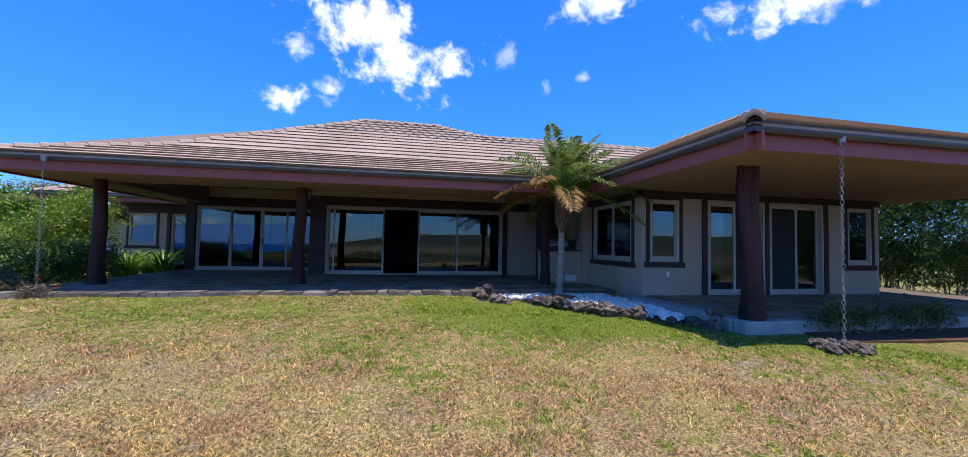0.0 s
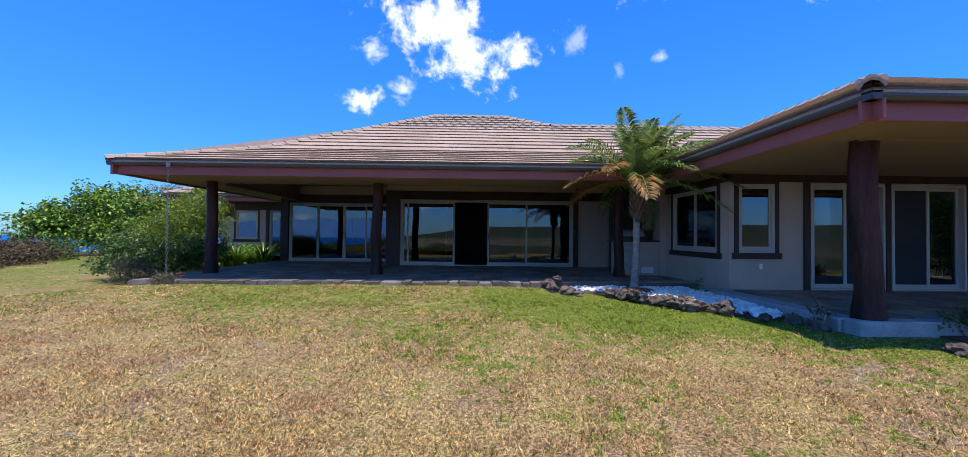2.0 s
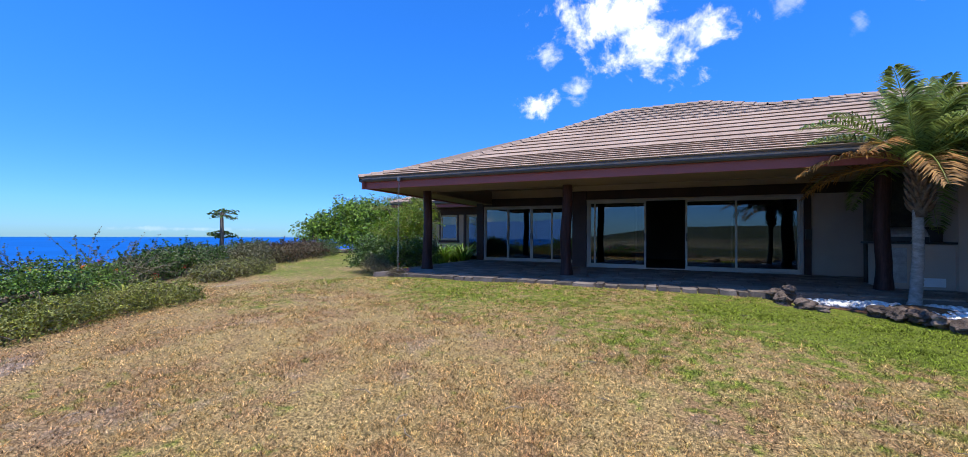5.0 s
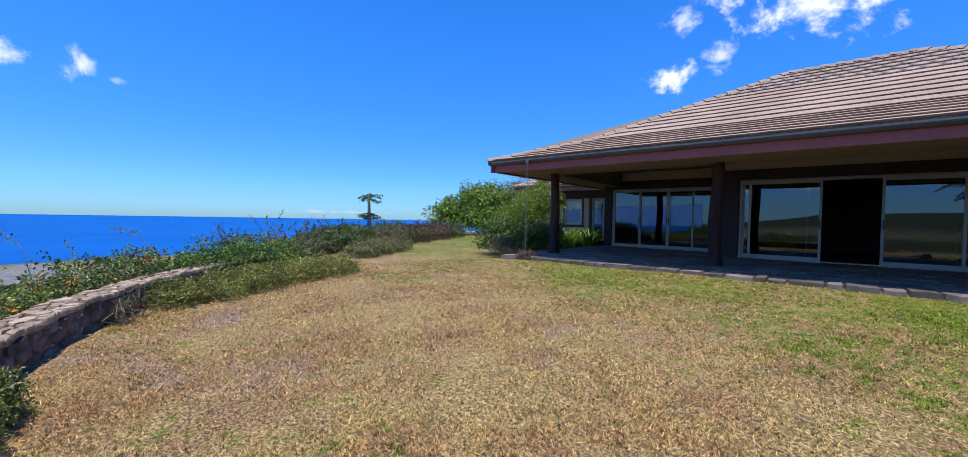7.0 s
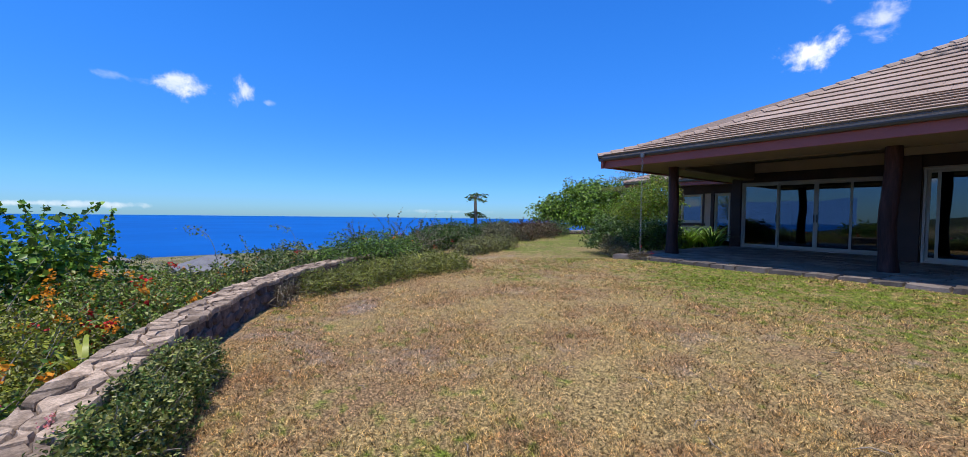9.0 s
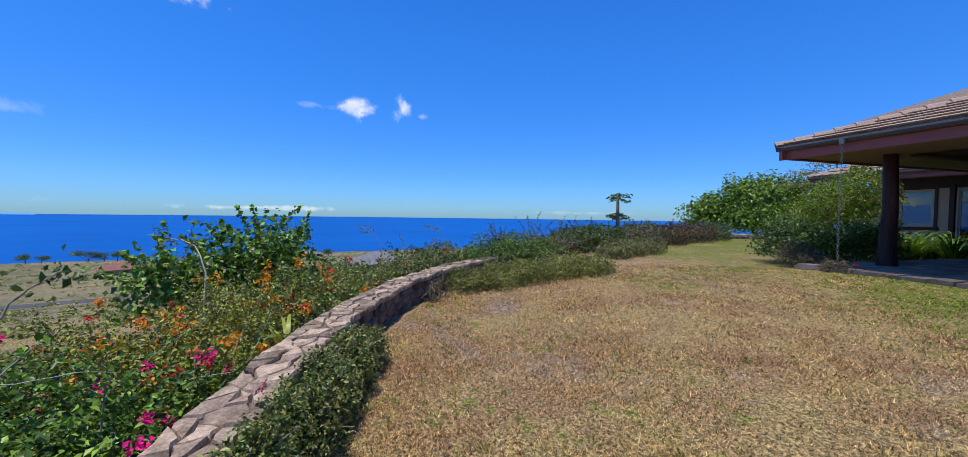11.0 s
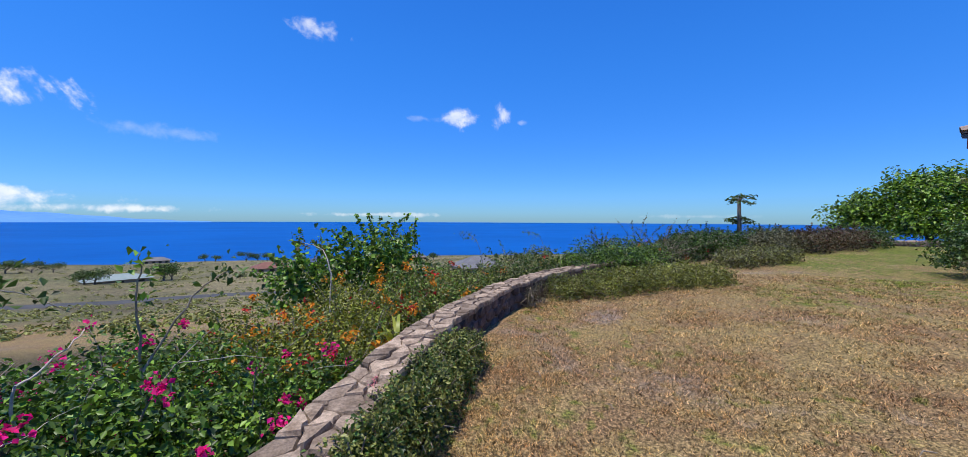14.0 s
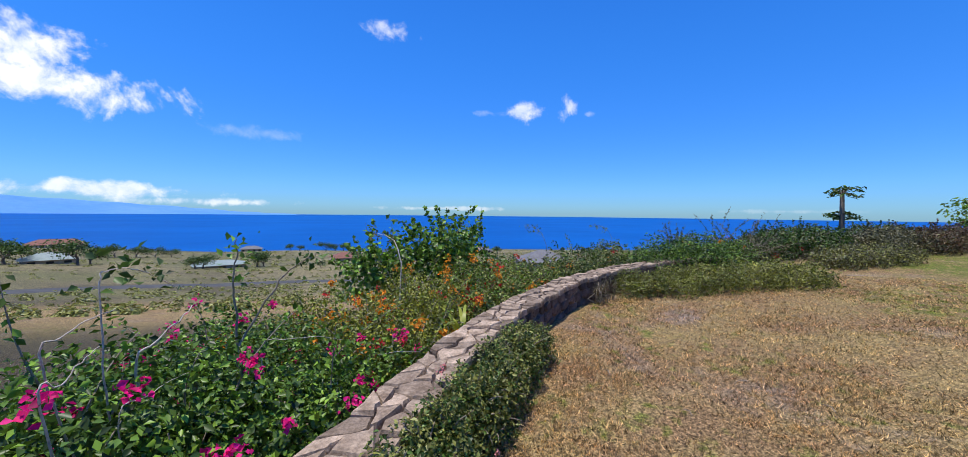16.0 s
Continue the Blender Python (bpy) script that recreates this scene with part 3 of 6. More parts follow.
# rooms behind the glass, their indoor darkness put into the surface colour
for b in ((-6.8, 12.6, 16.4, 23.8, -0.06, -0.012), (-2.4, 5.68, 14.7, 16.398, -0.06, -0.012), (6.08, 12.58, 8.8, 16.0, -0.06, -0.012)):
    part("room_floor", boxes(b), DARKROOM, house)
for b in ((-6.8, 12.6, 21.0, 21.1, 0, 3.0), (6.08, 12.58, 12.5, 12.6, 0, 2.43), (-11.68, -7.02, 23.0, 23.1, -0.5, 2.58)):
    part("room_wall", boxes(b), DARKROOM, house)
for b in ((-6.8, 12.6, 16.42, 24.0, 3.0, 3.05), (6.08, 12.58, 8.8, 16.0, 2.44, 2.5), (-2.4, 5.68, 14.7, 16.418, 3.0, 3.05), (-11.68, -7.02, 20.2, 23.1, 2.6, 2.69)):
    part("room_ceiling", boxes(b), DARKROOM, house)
# dark header bands and corner boards
for b in ((-6.99, -2.62, 16.16, 16.2, 2.3, 2.62), (-2.62, 5.6, 14.46, 14.5, 2.33, 2.63), (5.9, 12.8, 8.56, 8.6, 2.27, 2.45)):
    part("header_board", boxes(b, bevel=0.006), BROWN, house, "dark brown header board")
part("header_board", boxes((5.84, 5.88, 8.56, 11.5, 2.27, 2.45), bevel=0.006), BROWN, house)
for b in ((-7.12, -6.82, 16.1, 16.4, -0.02, 2.95), (-2.63, -2.15, 14.4, 14.499, -0.02, 2.62), (4.0, 4.16, 14.42, 14.499, -0.02, 2.33), (7.46, 7.58, 8.55, 8.599, -0.02, 2.27), (9.22, 9.32, 8.55, 8.599, -0.02, 2.27), (10.98, 11.12, 8.55, 8.599, -0.02, 2.27), (-8.8, -8.66, 19.9, 19.998, -0.4, 2.3), (-9.66, -9.52, 19.9, 19.998, -0.4, 2.3)):
    part("corner_board", boxes(b, bevel=0.008), BROWN, house, "dark brown upright board")
part("header_board", boxes((-11.7, -7.0, 19.95, 19.998, 2.2, 2.6)), BROWN, house)


def pane_frame(x0, x1, y, z0, z1, w=0.06, d=0.045):
    return sheet(x0, x1, z0, z1, y - d / 2, y + d / 2, [(x0 + w, x1 - w, z0 + w * 1.6, z1 - w)])


def add_pane(x0, x1, y, z0, z1, parent, material=GLASS):
    ob = part("pane", boxes((x0, x1, y - 0.003, y + 0.003, z0, z1)), material, parent)
    ob.visible_shadow = False
    return ob


def sliding_door(x0, x1, y, z1, panels, label, handles=(), screens=()):
    """A track frame with panels (x0, x1, depth behind the face); each panel a frame and a pane."""
    fr = part("sliding_door", sheet(x0, x1, -0.02, z1, y - 0.04, y + 0.135, [(x0 + 0.05, x1 - 0.05, 0.03, z1 - 0.055)]), VINYL, house, label)
    for a, b, d in panels:
        part("panel", pane_frame(a, b, y + d, 0.032, z1 - 0.057, 0.058), VINYL, fr)
        add_pane(a + 0.055, b - 0.055, y + d, 0.12, z1 - 0.112, fr, SCREEN if (a, b) in screens else GLASS)
    for hx, d in handles:
        part("handle", boxes((hx - 0.014, hx + 0.014, y + d - 0.065, y + d - 0.0235, 0.92, 1.18), bevel=0.008), BLACK, fr, "dark pull handle")
    return fr


sliding_door(-6.8, -2.64, 16.2, 2.28, [(-6.75, -5.68, 0.02), (-5.72, -4.68, 0.075), (-4.68, -3.78, 0.075), (-3.84, -2.69, 0.02)], "almond-framed glass sliding door with four panels, shut", [(-5.74, 0.02), (-4.72, 0.075), (-4.64, 0.075), (-3.82, 0.075)])
sliding_door(-2.12, 3.98, 14.5, 2.3, [(-2.07, -0.5, 0.085), (-1.9, -0.22, 0.025), (0.94, 2.36, 0.025), (2.2, 3.93, 0.085)], "almond-framed glass sliding door standing open in the middle", [(-0.26, 0.025), (0.98, 0.025), (2.24, 0.085)])
sliding_door(7.6, 9.2, 8.6, 2.24, [(7.65, 8.4, 0.025), (8.36, 9.15, 0.085)], "almond-framed glass sliding door with two panels", screens=[(8.36, 9.15)])
sliding_door(9.34, 10.96, 8.6, 2.24, [(9.39, 10.2, 0.025), (10.14, 10.91, 0.085)], "almond-framed sliding door with dark insect screen", screens=[(9.39, 10.2)])
sliding_door(-9.5, -8.82, 20.0, 2.18, [(-9.46, -8.86, 0.04)], "narrow glass door of the far room")


def window(x0, x1, y, z0, z1, lights, label, turn=None):
    """Dark brown casing and sill, almond sash frames, panes. turn: the pose for a window on another wall."""
    c = 0.09
    base = part("window", sheet(x0 - c, x1 + c, z0 - 0.002, z1 + c, y - 0.03, y + 0.02, [(x0, x1, z0 - 0.01, z1)]), BROWN, house, label)
    part("sill", boxes((x0 - c - 0.05, x1 + c + 0.05, y - 0.055, y + 0.02, z0 - 0.13, z0 - 0.003), bevel=0.008), BROWN, base, "dark brown sill board")
    part("frame", sheet(x0, x1, z0, z1, y - 0.02, y + 0.1, [(x0 + 0.06, x1 - 0.06, z0 + 0.07, z1 - 0.06)]), VINYL, base)
    for a, b in lights:
        part("sash", pane_frame(a, b, y + 0.04, z0 + 0.071, z1 - 0.061, 0.035), VINYL, base)
        add_pane(a + 0.03, b - 0.03, y + 0.04, z0 + 0.12, z1 - 0.09, base)
    if turn is not None:
        for o in (base, *base.children):
            o.data.transform(turn)
    return base


window(6.07, 6.84, 8.6, 0.77, 2.22, [(6.13, 6.78)], "almond-framed fixed window with dark brown casing")
window(11.74, 12.52, 8.6, 0.74, 2.21, [(11.8, 12.46)], "narrow almond-framed window with dark brown casing")
window(-11.12, -10.08, 20.0, 0.78, 2.17, [(-11.06, -10.14)], "window of the far room with pale frame")
window(-1.0, 1.0, 0.0, 0.74, 2.23, [(-0.94, 0.02), (0.04, 0.94)], "almond-framed double window with dark brown casing", Matrix.Translation((5.88, 10.0, 0)) @ Matrix.Rotation(radians(-90), 4, "Z"))

# eaves: soffit, inner beam, ceiling, fascia, gutter
part("soffit", boxes((-7.73, 4.9, 9.67, 11.3, 2.45, 2.49)), SOFFIT, house)
part("soffit", boxes((-7.73, -6.4, 11.3, 24.0, 2.45, 2.49)), SOFFIT, house)
for b in ((4.9, 13.8, 4.55, 8.56, 2.425, 2.465), (4.9, 5.84, 8.56, 9.62, 2.425, 2.465), (12.8, 13.8, 8.56, 20.0, 2.425, 2.465), (4.9, 5.84, 9.62, 11.4, 2.43, 2.46)):
    part("soffit", boxes(b), SOFFIT, house)
part("beam", boxes((-6.4, 4.9, 11.3, 11.44, 2.44, 3.0)), SOFFIT, house)
part("beam", boxes((4.9, 5.84, 11.4, 11.5, 2.43, 3.0)), SOFFIT, house)
part("beam", boxes((-6.72, -6.4, 11.44, 16.1, 2.38, 3.0), bevel=0.01), SOFFIT, house)
part("ceiling_board", boxes((-6.4, 5.7, 11.44, 16.2, 2.96, 3.0)), SOFFIT, house)
part("beam", boxes((5.7, 12.8, 5.45, 5.7, 2.4, 2.426)), SOFFIT, house)


def eave_run(a, b, out, z_low, z_fascia, z_gut):
    """Fascia board with a bottom trim, and a box gutter before it, from a to b; out: the way they face."""
    a, b, out = Vector(a), Vector(b), Vector(out)
    d = (b - a).normalized()
    m = Matrix(((d.x, out.x, 0, a.x), (d.y, out.y, 0, a.y), (0, 0, 1, 0), (0, 0, 0, 1)))
    length = (b - a).length
    fa = boxes((0, length, -0.16, -0.12, z_low, z_fascia), bevel=0.004)
    fa.transform(m)
    bmesh.ops.recalc_face_normals(fa, faces=fa.faces)
    part("fascia", fa, FASCIA, house, "dull red painted fascia board")
    # gutter profile: a lipped trough
    prof = [(-0.119, z_gut), (-0.119, z_fascia - 0.02), (-0.03, z_fascia - 0.02), (-0.005, z_fascia + 0.02), (0.0, z_gut - 0.012), (0.012, z_gut - 0.012), (0.012, z_gut), (-0.008, z_gut), (-0.012, z_gut - 0.03), (-0.1, z_gut - 0.03)]
    bm = bmesh.new()
    rows = [[bm.verts.new(m @ Vector((x, y, z))) for y, z in prof] for x in (0.0, length)]
    for i in range(len(prof)):
        j = (i + 1) % len(prof)
        bm.faces.new((rows[0][i], rows[0][j], rows[1][j], rows[1][i]))
    bm.faces.new(rows[0])
    bm.faces.new(rows[1][::-1])
    bmesh.ops.recalc_face_normals(bm, faces=bm.faces)
    part("gutter", bm, GUTTER, house, "dark metal box gutter")


eave_run((-7.9, 9.5), (4.86, 9.5), (0, -1), 2.4, 2.62, 2.72)
eave_run((-7.9, 24.0), (-7.9, 9.5), (-1, 0), 2.4, 2.62, 2.72)
eave_run((4.75, 4.4), (13.95, 4.4), (0, -1), 2.38, 2.6, 2.7)
eave_run((4.75, 9.6), (4.75, 4.4), (-1, 0), 2.38, 2.6, 2.7)
eave_run((-13.2, 18.1), (-7.9, 18.1), (0, -1), 2.5, 2.68, 2.78)


# posts: peeled logs, a little bent and knotty, on stone feet
def log_post(x, y, z0, z1, r0, r1, seed, lean=0.0):
    g = np.random.default_rng(seed)
    rows, sides = 26, 18
    zs = np.linspace(z0, z1, rows)
    ph = g.uniform(0, 6.28, 6)
    vs = []
    for k, z in enumerate(zs):
        u = k / (rows - 1)
        cx = x + lean * (u - 0.5) + 0.018 * math.sin(3.1 * z + ph[0])
        cy = y + 0.015 * math.sin(2.6 * z + ph[1])
        r = r0 + (r1 - r0) * u + (0.035 * max(0, 1 - u * 7))
        for s in range(sides):
            th = 2 * math.pi * s / sides
            rr = r * (1 + 0.05 * math.sin(2 * th + ph[2] + 1.3 * z) + 0.03 * math.sin(5 * th + ph[3] + 2.2 * z) + 0.03 * math.sin(9 * z + 3 * th + ph[4]) * math.sin(4 * z + ph[5]))
            vs.append((cx + rr * math.cos(th), cy + rr * math.sin(th), z))
    fs = [(k * sides + s, k * sides + (s + 1) % sides, (k + 1) * sides + (s + 1) % sides, (k + 1) * sides + s) for k in range(rows - 1) for s in range(sides)]
    return raw("post", vs, fs, LOG, house, "dark-stained peeled log post", True)


log_post(-6.55, 11.15, -0.02, 2.46, 0.145, 0.135, 1)
log_post(-2.13, 11.1, -0.02, 2.46, 0.145, 0.125, 2, 0.03)
log_post(4.42, 11.1, -0.02, 2.46, 0.14, 0.125, 3)
log_post(5.85, 5.6, -0.02, 2.43, 0.165, 0.15, 4, -0.06)

# ---- roofs ----
LOW_PITCH, KICK = 0.33, 2.194  # the slope is gentler for the first courses above the eave
R0, R1, R2, R3 = (-7.9, 9.5, 2.72), (-1.15, 16.0, 5.72), (1.6, 16.0, 5.72), (3.2, 14.75, 5.06)
K0, K1 = (-7.9 + KICK * 1.04, 9.5 + KICK, 2.72 + KICK * LOW_PITCH), (4.75 + KICK, 9.5 + KICK, 2.72 + KICK * LOW_PITCH)
low_roof = slab_poly("roof", [R0, (4.75, 9.5, 2.72), K1, K0], 0.05, TILE, house)
main_roof = slab_poly("roof", [K0, K1, (10.2, 14.95, 5.12), R3, R2, R1], 0.05, TILE, house)
slab_poly("roof", [(-7.9, 23.0, 2.72), R0, K0, R1, (-1.15, 16.4, 5.72)], 0.05, TILE, house)
slab_poly("roof", [(-1.15, 16.0, 5.72), (1.6, 16.0, 5.72), (1.6, 16.5, 5.56), (-1.15, 16.5, 5.56)], 0.05, TILE, house)
slab_poly("roof", [(-1.15, 16.5, 5.51), (1.6, 16.5, 5.51), (10.2, 15.3, 4.96), (10.2, 24.4, 2.7), (-7.9, 24.4, 2.7)], 0.05, TILE, house)
A0 = (8.65, 8.3, 4.38)
wing_roof = slab_poly("roof", [(4.75, 4.4, 2.70), (13.95, 4.4, 2.70), (9.2, 8.3, 4.38), A0], 0.05, TILE, house)
wing_side = slab_poly("roof", [(4.75, 4.4, 2.70), A0, (8.65, 13.4, 4.38), (4.75, 9.5, 2.70)], 0.05, TILE, house)
slab_poly("roof", [(13.95, 4.4, 2.70), (13.95, 20.0, 2.70), (8.7, 20.0, 4.5), (9.2, 8.3, 4.38)], 0.05, TILE, house)
far_roof = slab_poly("roof", [(-13.2, 18.1, 2.78), (-7.0, 18.1, 2.78), (-7.0, 22.0, 4.2), (-10.0, 22.0, 4.2)], 0.05, TILE, house)
slab_poly("roof", [(-13.2, 18.1, 2.78), (-10.0, 22.0, 4.2), (-10.0, 25.0, 4.2), (-13.2, 27.0, 2.78)], 0.05, TILE, house)
EXPOSE, TW = 0.385, 0.33
tile_me = bpy.data.meshes.new("tile")
_up = EXPOSE + 0.05
tile_me.from_pydata([(0.002, 0.05, -0.01), (TW - 0.002, 0.05, -0.01), (0.0005, 0, 0.043), (TW - 0.0005, 0, 0.042), (0.002, _up, -0.006), (TW - 0.002, _up, -0.006), (0.002, _up, 0.004), (TW - 0.002, _up, 0.004), (TW * 0.5, 0.002, 0.044), (TW * 0.5, _up, 0.006)], [],
                    [(0, 1, 3, 8, 2), (2, 8, 9, 6), (8, 3, 7, 9), (0, 2, 6, 4), (1, 5, 7, 3)])
tile_me.materials.append(TILE)


def tile_plane(roof, origin, along, pitch_run, bounds, courses, singles, seed, pitch=PITCH):
    """Courses of tiles up a slope. bounds(v) gives the span along the eave at v metres up the slope; the first courses are single pieces."""
    g = np.random.default_rng(seed)
    o, a = Vector(origin), Vector(along).normalized()
    up = Vector((*pitch_run, 0)).normalized()
    up = Vector((up.x, up.y, pitch)).normalized()
    nrm = a.cross(up)
    made, vs, fs, n = 0, [], [], 0
    base = np.array([tuple(v.co) for v in tile_me.vertices])
    for c in range(courses):
        v0 = c * EXPOSE
        lo, hi = bounds(v0 + EXPOSE * 0.5)
        u = lo - (TW * 0.5 if c % 2 else 0.0)
        while u < hi:
            a0, a1 = max(u, lo), min(u + TW, hi)
            if a1 - a0 > 0.05:
                tilt = g.uniform(-0.003, 0.003)
                p = o + a * a0 + up * (v0 + g.uniform(-0.003, 0.003)) + nrm * (0.012 + g.uniform(0, 0.003))
                m = Matrix(((a.x, up.x, nrm.x, p.x), (a.y, up.y, nrm.y, p.y), (a.z, up.z, nrm.z, p.z), (0, 0, 0, 1))) @ Matrix.Rotation(tilt, 4, "Z") @ Matrix.Diagonal(((a1 - a0) / TW, 1, 1, 1))
                if made < singles:
                    t = new("tile", tile_me)
                    t.parent = roof
                    t.matrix_basis = m
                    made += 1
                else:
                    mm = np.array(m)
                    vs.append(base @ mm[:3, :3].T + mm[:3, 3])
                    n += 1
            u += TW
    if n:
        k = len(base)
        quads = [(2, 8, 9, 6), (8, 3, 7, 9), (0, 2, 6, 4), (1, 5, 7, 3), (0, 1, 3, 2)]
        allf = (np.array(quads)[None] + (np.arange(n) * k)[:, None, None]).reshape(-1, 4)
        ob = raw("tile_field", np.concatenate(vs), allf, TILE, roof)
        tagged(ob, kind="stuff")


cosp = 1 / math.sqrt(1 + PITCH ** 2)


HIGH_PITCH = (5.72 - K0[2]) / (16.0 - K0[1])
cosh_ = 1 / math.sqrt(1 + HIGH_PITCH ** 2)
cosl_ = 1 / math.sqrt(1 + LOW_PITCH ** 2)


def main_bounds(v):
    y = v * cosh_
    right = K1[0] - K0[0] + y if y + KICK < 5.25 else 11.1 - KICK * 1.04 - (y + KICK - 5.25) * 1.28
    return y * 1.04, right


# the bed of caps along hips and ridges
cap_me = bpy.data.meshes.new("ridge_cap")
_c = [(-0.13, -0.055), (-0.075, 0.012), (0.0, 0.04), (0.075, 0.012), (0.13, -0.055)]
cap_me.from_pydata([(x, 0, z + 0.035) for x, z in _c] + [(x * 0.85, 0.42, z) for x, z in _c] + [(x * 0.8, 0, z + 0.005) for x, z in _c], [],
                   [(i, i + 1, i + 6, i + 5) for i in range(4)] + [(i + 1, i, i + 10, i + 11) for i in range(4)])
cap_me.materials.append(TILE)


def caps(roof, a, b, step=0.37, lift=0.035):
    a, b = Vector(a), Vector(b)
    d = (b - a).normalized()
    side = d.cross(Vector((0, 0, 1))).normalized()
    up = side.cross(d)
    for k in range(int((b - a).length / step) + 1):
        p = a + d * (k * step) + up * lift
        t = new("ridge_cap", cap_me)
        t.parent = roof
        t.matrix_basis = Matrix(((side.x, d.x, up.x, p.x), (side.y, d.y, up.y, p.y), (side.z, d.z, up.z, p.z), (0, 0, 0, 1)))


caps(low_roof, R0, K0)
caps(main_roof, K0, R1)
caps(main_roof, R1, R2)
caps(main_roof, R3, R2)
caps(main_roof, R3, (10.2, 14.95, 5.12))
caps(wing_roof, (4.75, 4.4, 2.70), A0)
caps(wing_side, A0, (8.65, 13.4, 4.38))
caps(far_roof, (-13.2, 18.1, 2.78), (-10.0, 22.0, 4.2))
tile_plane(low_roof, R0, (1, 0, 0), (0, 1), lambda v: (v * cosl_ * 1.04, 12.65 + v * cosl_), 6, 260, 11, LOW_PITCH)
tile_plane(main_roof, K0, (1, 0, 0), (0, 1), main_bounds, 13, 280, 15, HIGH_PITCH)
tile_plane(wing_roof, (4.75, 4.4, 2.70), (1, 0, 0), (0, 1), lambda v: (v * cosp, 9.2 - v * cosp * 1.2), 11, 150, 12, 0.431)
tile_plane(wing_side, (4.75, 9.5, 2.70), (0, -1, 0), (1, 0), lambda v: (-v * cosp, 5.1 - v * cosp), 11, 150, 13, 0.431)
tile_plane(far_roof, (-13.2, 18.1, 2.78), (1, 0, 0), (0, 1), lambda v: (v * cosp, 6.2), 8, 0, 14)

# ---- terrace: slab, kerb stones and pavers ----
terrace = tagged(part("terrace", boxes((-7.3, 5.86, 9.75, 16.2, -0.5, -0.03), (-7.3, -2.7, 16.2, 16.25, -0.5, -0.03), (5.87, 13.0, 5.6, 8.6, -0.5, -0.03), (13.0, 15.5, 5.6, 20.0, -0.5, -0.03)), GROUT, None), "covered terrace paved with dark irregular slate", "terrace", kind="structure")


def stone_mesh(name, pts, thick, g, dome=0.0, inset=0.12):
    """A flat stone with a chamfered rim: outline pts (x, y), thickness down from its top at z 0."""
    bm = bmesh.new()
    c = Vector((sum(p[0] for p in pts) / len(pts), sum(p[1] for p in pts) / len(pts), 0))
    top = [bm.verts.new((c.x + (p[0] - c.x) * (1 - inset), c.y + (p[1] - c.y) * (1 - inset), g.uniform(-dome, dome))) for p in pts]
    rim = [bm.verts.new((p[0], p[1], -thick * 0.35)) for p in pts]
    low = [bm.verts.new((p[0], p[1], -thick)) for p in pts]
    mid = bm.verts.new((c.x, c.y, dome))
    n = len(pts)
    for i in range(n):
        j = (i + 1) % n
        bm.faces.new((top[i], top[j], mid))
        bm.faces.new((rim[i], rim[j], top[j], top[i]))
        bm.faces.new((low[i], low[j], rim[j], rim[i]))
    me = bpy.data.meshes.new(name)
    bm.to_mesh(me)
    bm.free()
    return me


def blob_outline(g, rx, ry, n=7, power=0.25):
    pts = []
    for k in range(n):
        th = 2 * math.pi * (k + g.uniform(-0.28, 0.28)) / n
        r = g.uniform(0.86, 1.08)
        cx, cy = math.cos(th), math.sin(th)
        s = max(abs(cx), abs(cy)) ** -power * r
        pts.append((rx * cx * s, ry * cy * s))
    return pts


def paving(x0, x1, y0, y1, cell, limit, parent, z=0.0, seed=5):
    """Slates in broken rows, each a piece; past the limit they join one mesh."""
    g = np.random.default_rng(seed)
    kinds = [stone_mesh("paver", [(-0.5, -0.5), (0.1, -0.5), (0.5, -0.46), (0.5, 0.5), (-0.46, 0.5)], 0.03, g, 0.003, 0.04) for _ in range(4)]
    for me in kinds:
        me.materials.append(FLAG)
    y, made = y0, 0
    while y < y1 - 0.05:
        h = min(g.uniform(0.7, 1.25) * cell, y1 - y)
        x = x0 - g.uniform(0, cell)
        while x < x1:
            w = g.uniform(0.8, 1.7) * cell
            a, b = max(x, x0), min(x + w, x1)
            if b - a > 0.08 and made < limit:
                ob = new("paver", kinds[made % 4])
                ob.parent = parent
                ob.matrix_basis = Matrix.Translation(((a + b) / 2, y + h / 2, z + g.uniform(-0.003, 0.003))) @ Matrix.Diagonal((b - a - 0.014, h - 0.014, 1, 1))
                made += 1
            x += w
        y += h


paving(-7.3, 5.85, 9.85, 14.4, 0.42, 280, terrace, 0.0)
paving(-7.3, -2.65, 14.4, 16.15, 0.5, 60, terrace, 0.0, 6)
paving(-2.65, 5.7, 13.2, 14.45, 0.6, 60, terrace, 0.0, 7)
paving(5.9, 13.0, 5.75, 8.55, 0.45, 150, terrace, 0.0, 8)
# edging stones of the terrace front
g = np.random.default_rng(21)
x = -7.3
while x < 2.4:
    w = g.uniform(0.18, 0.6)
    me = stone_mesh("edging_stone", [(0, -0.26), (w * 0.5, -0.27 + g.uniform(-0.05, 0.03)), (w - 0.02, -0.25 + g.uniform(-0.06, 0.05)), (w - 0.015, 0.16), (0, 0.16)], 0.3, g, 0.012, 0.1)
    link("edging_stone", me, EDGESTONE, terrace, at=(x, 9.68 + g.uniform(-0.03, 0.03), g.uniform(-0.02, 0.004)))
    x += w
part("edging", boxes((5.55, 7.1, 5.36, 5.62, -0.5, 0.003), (7.1, 14.5, 5.4, 5.62, -0.5, 0.0), (5.5, 5.868, 5.62, 8.55, -0.5, -0.004), bevel=0.02), CONCRETE, terrace, "rough concrete edge of the terrace")

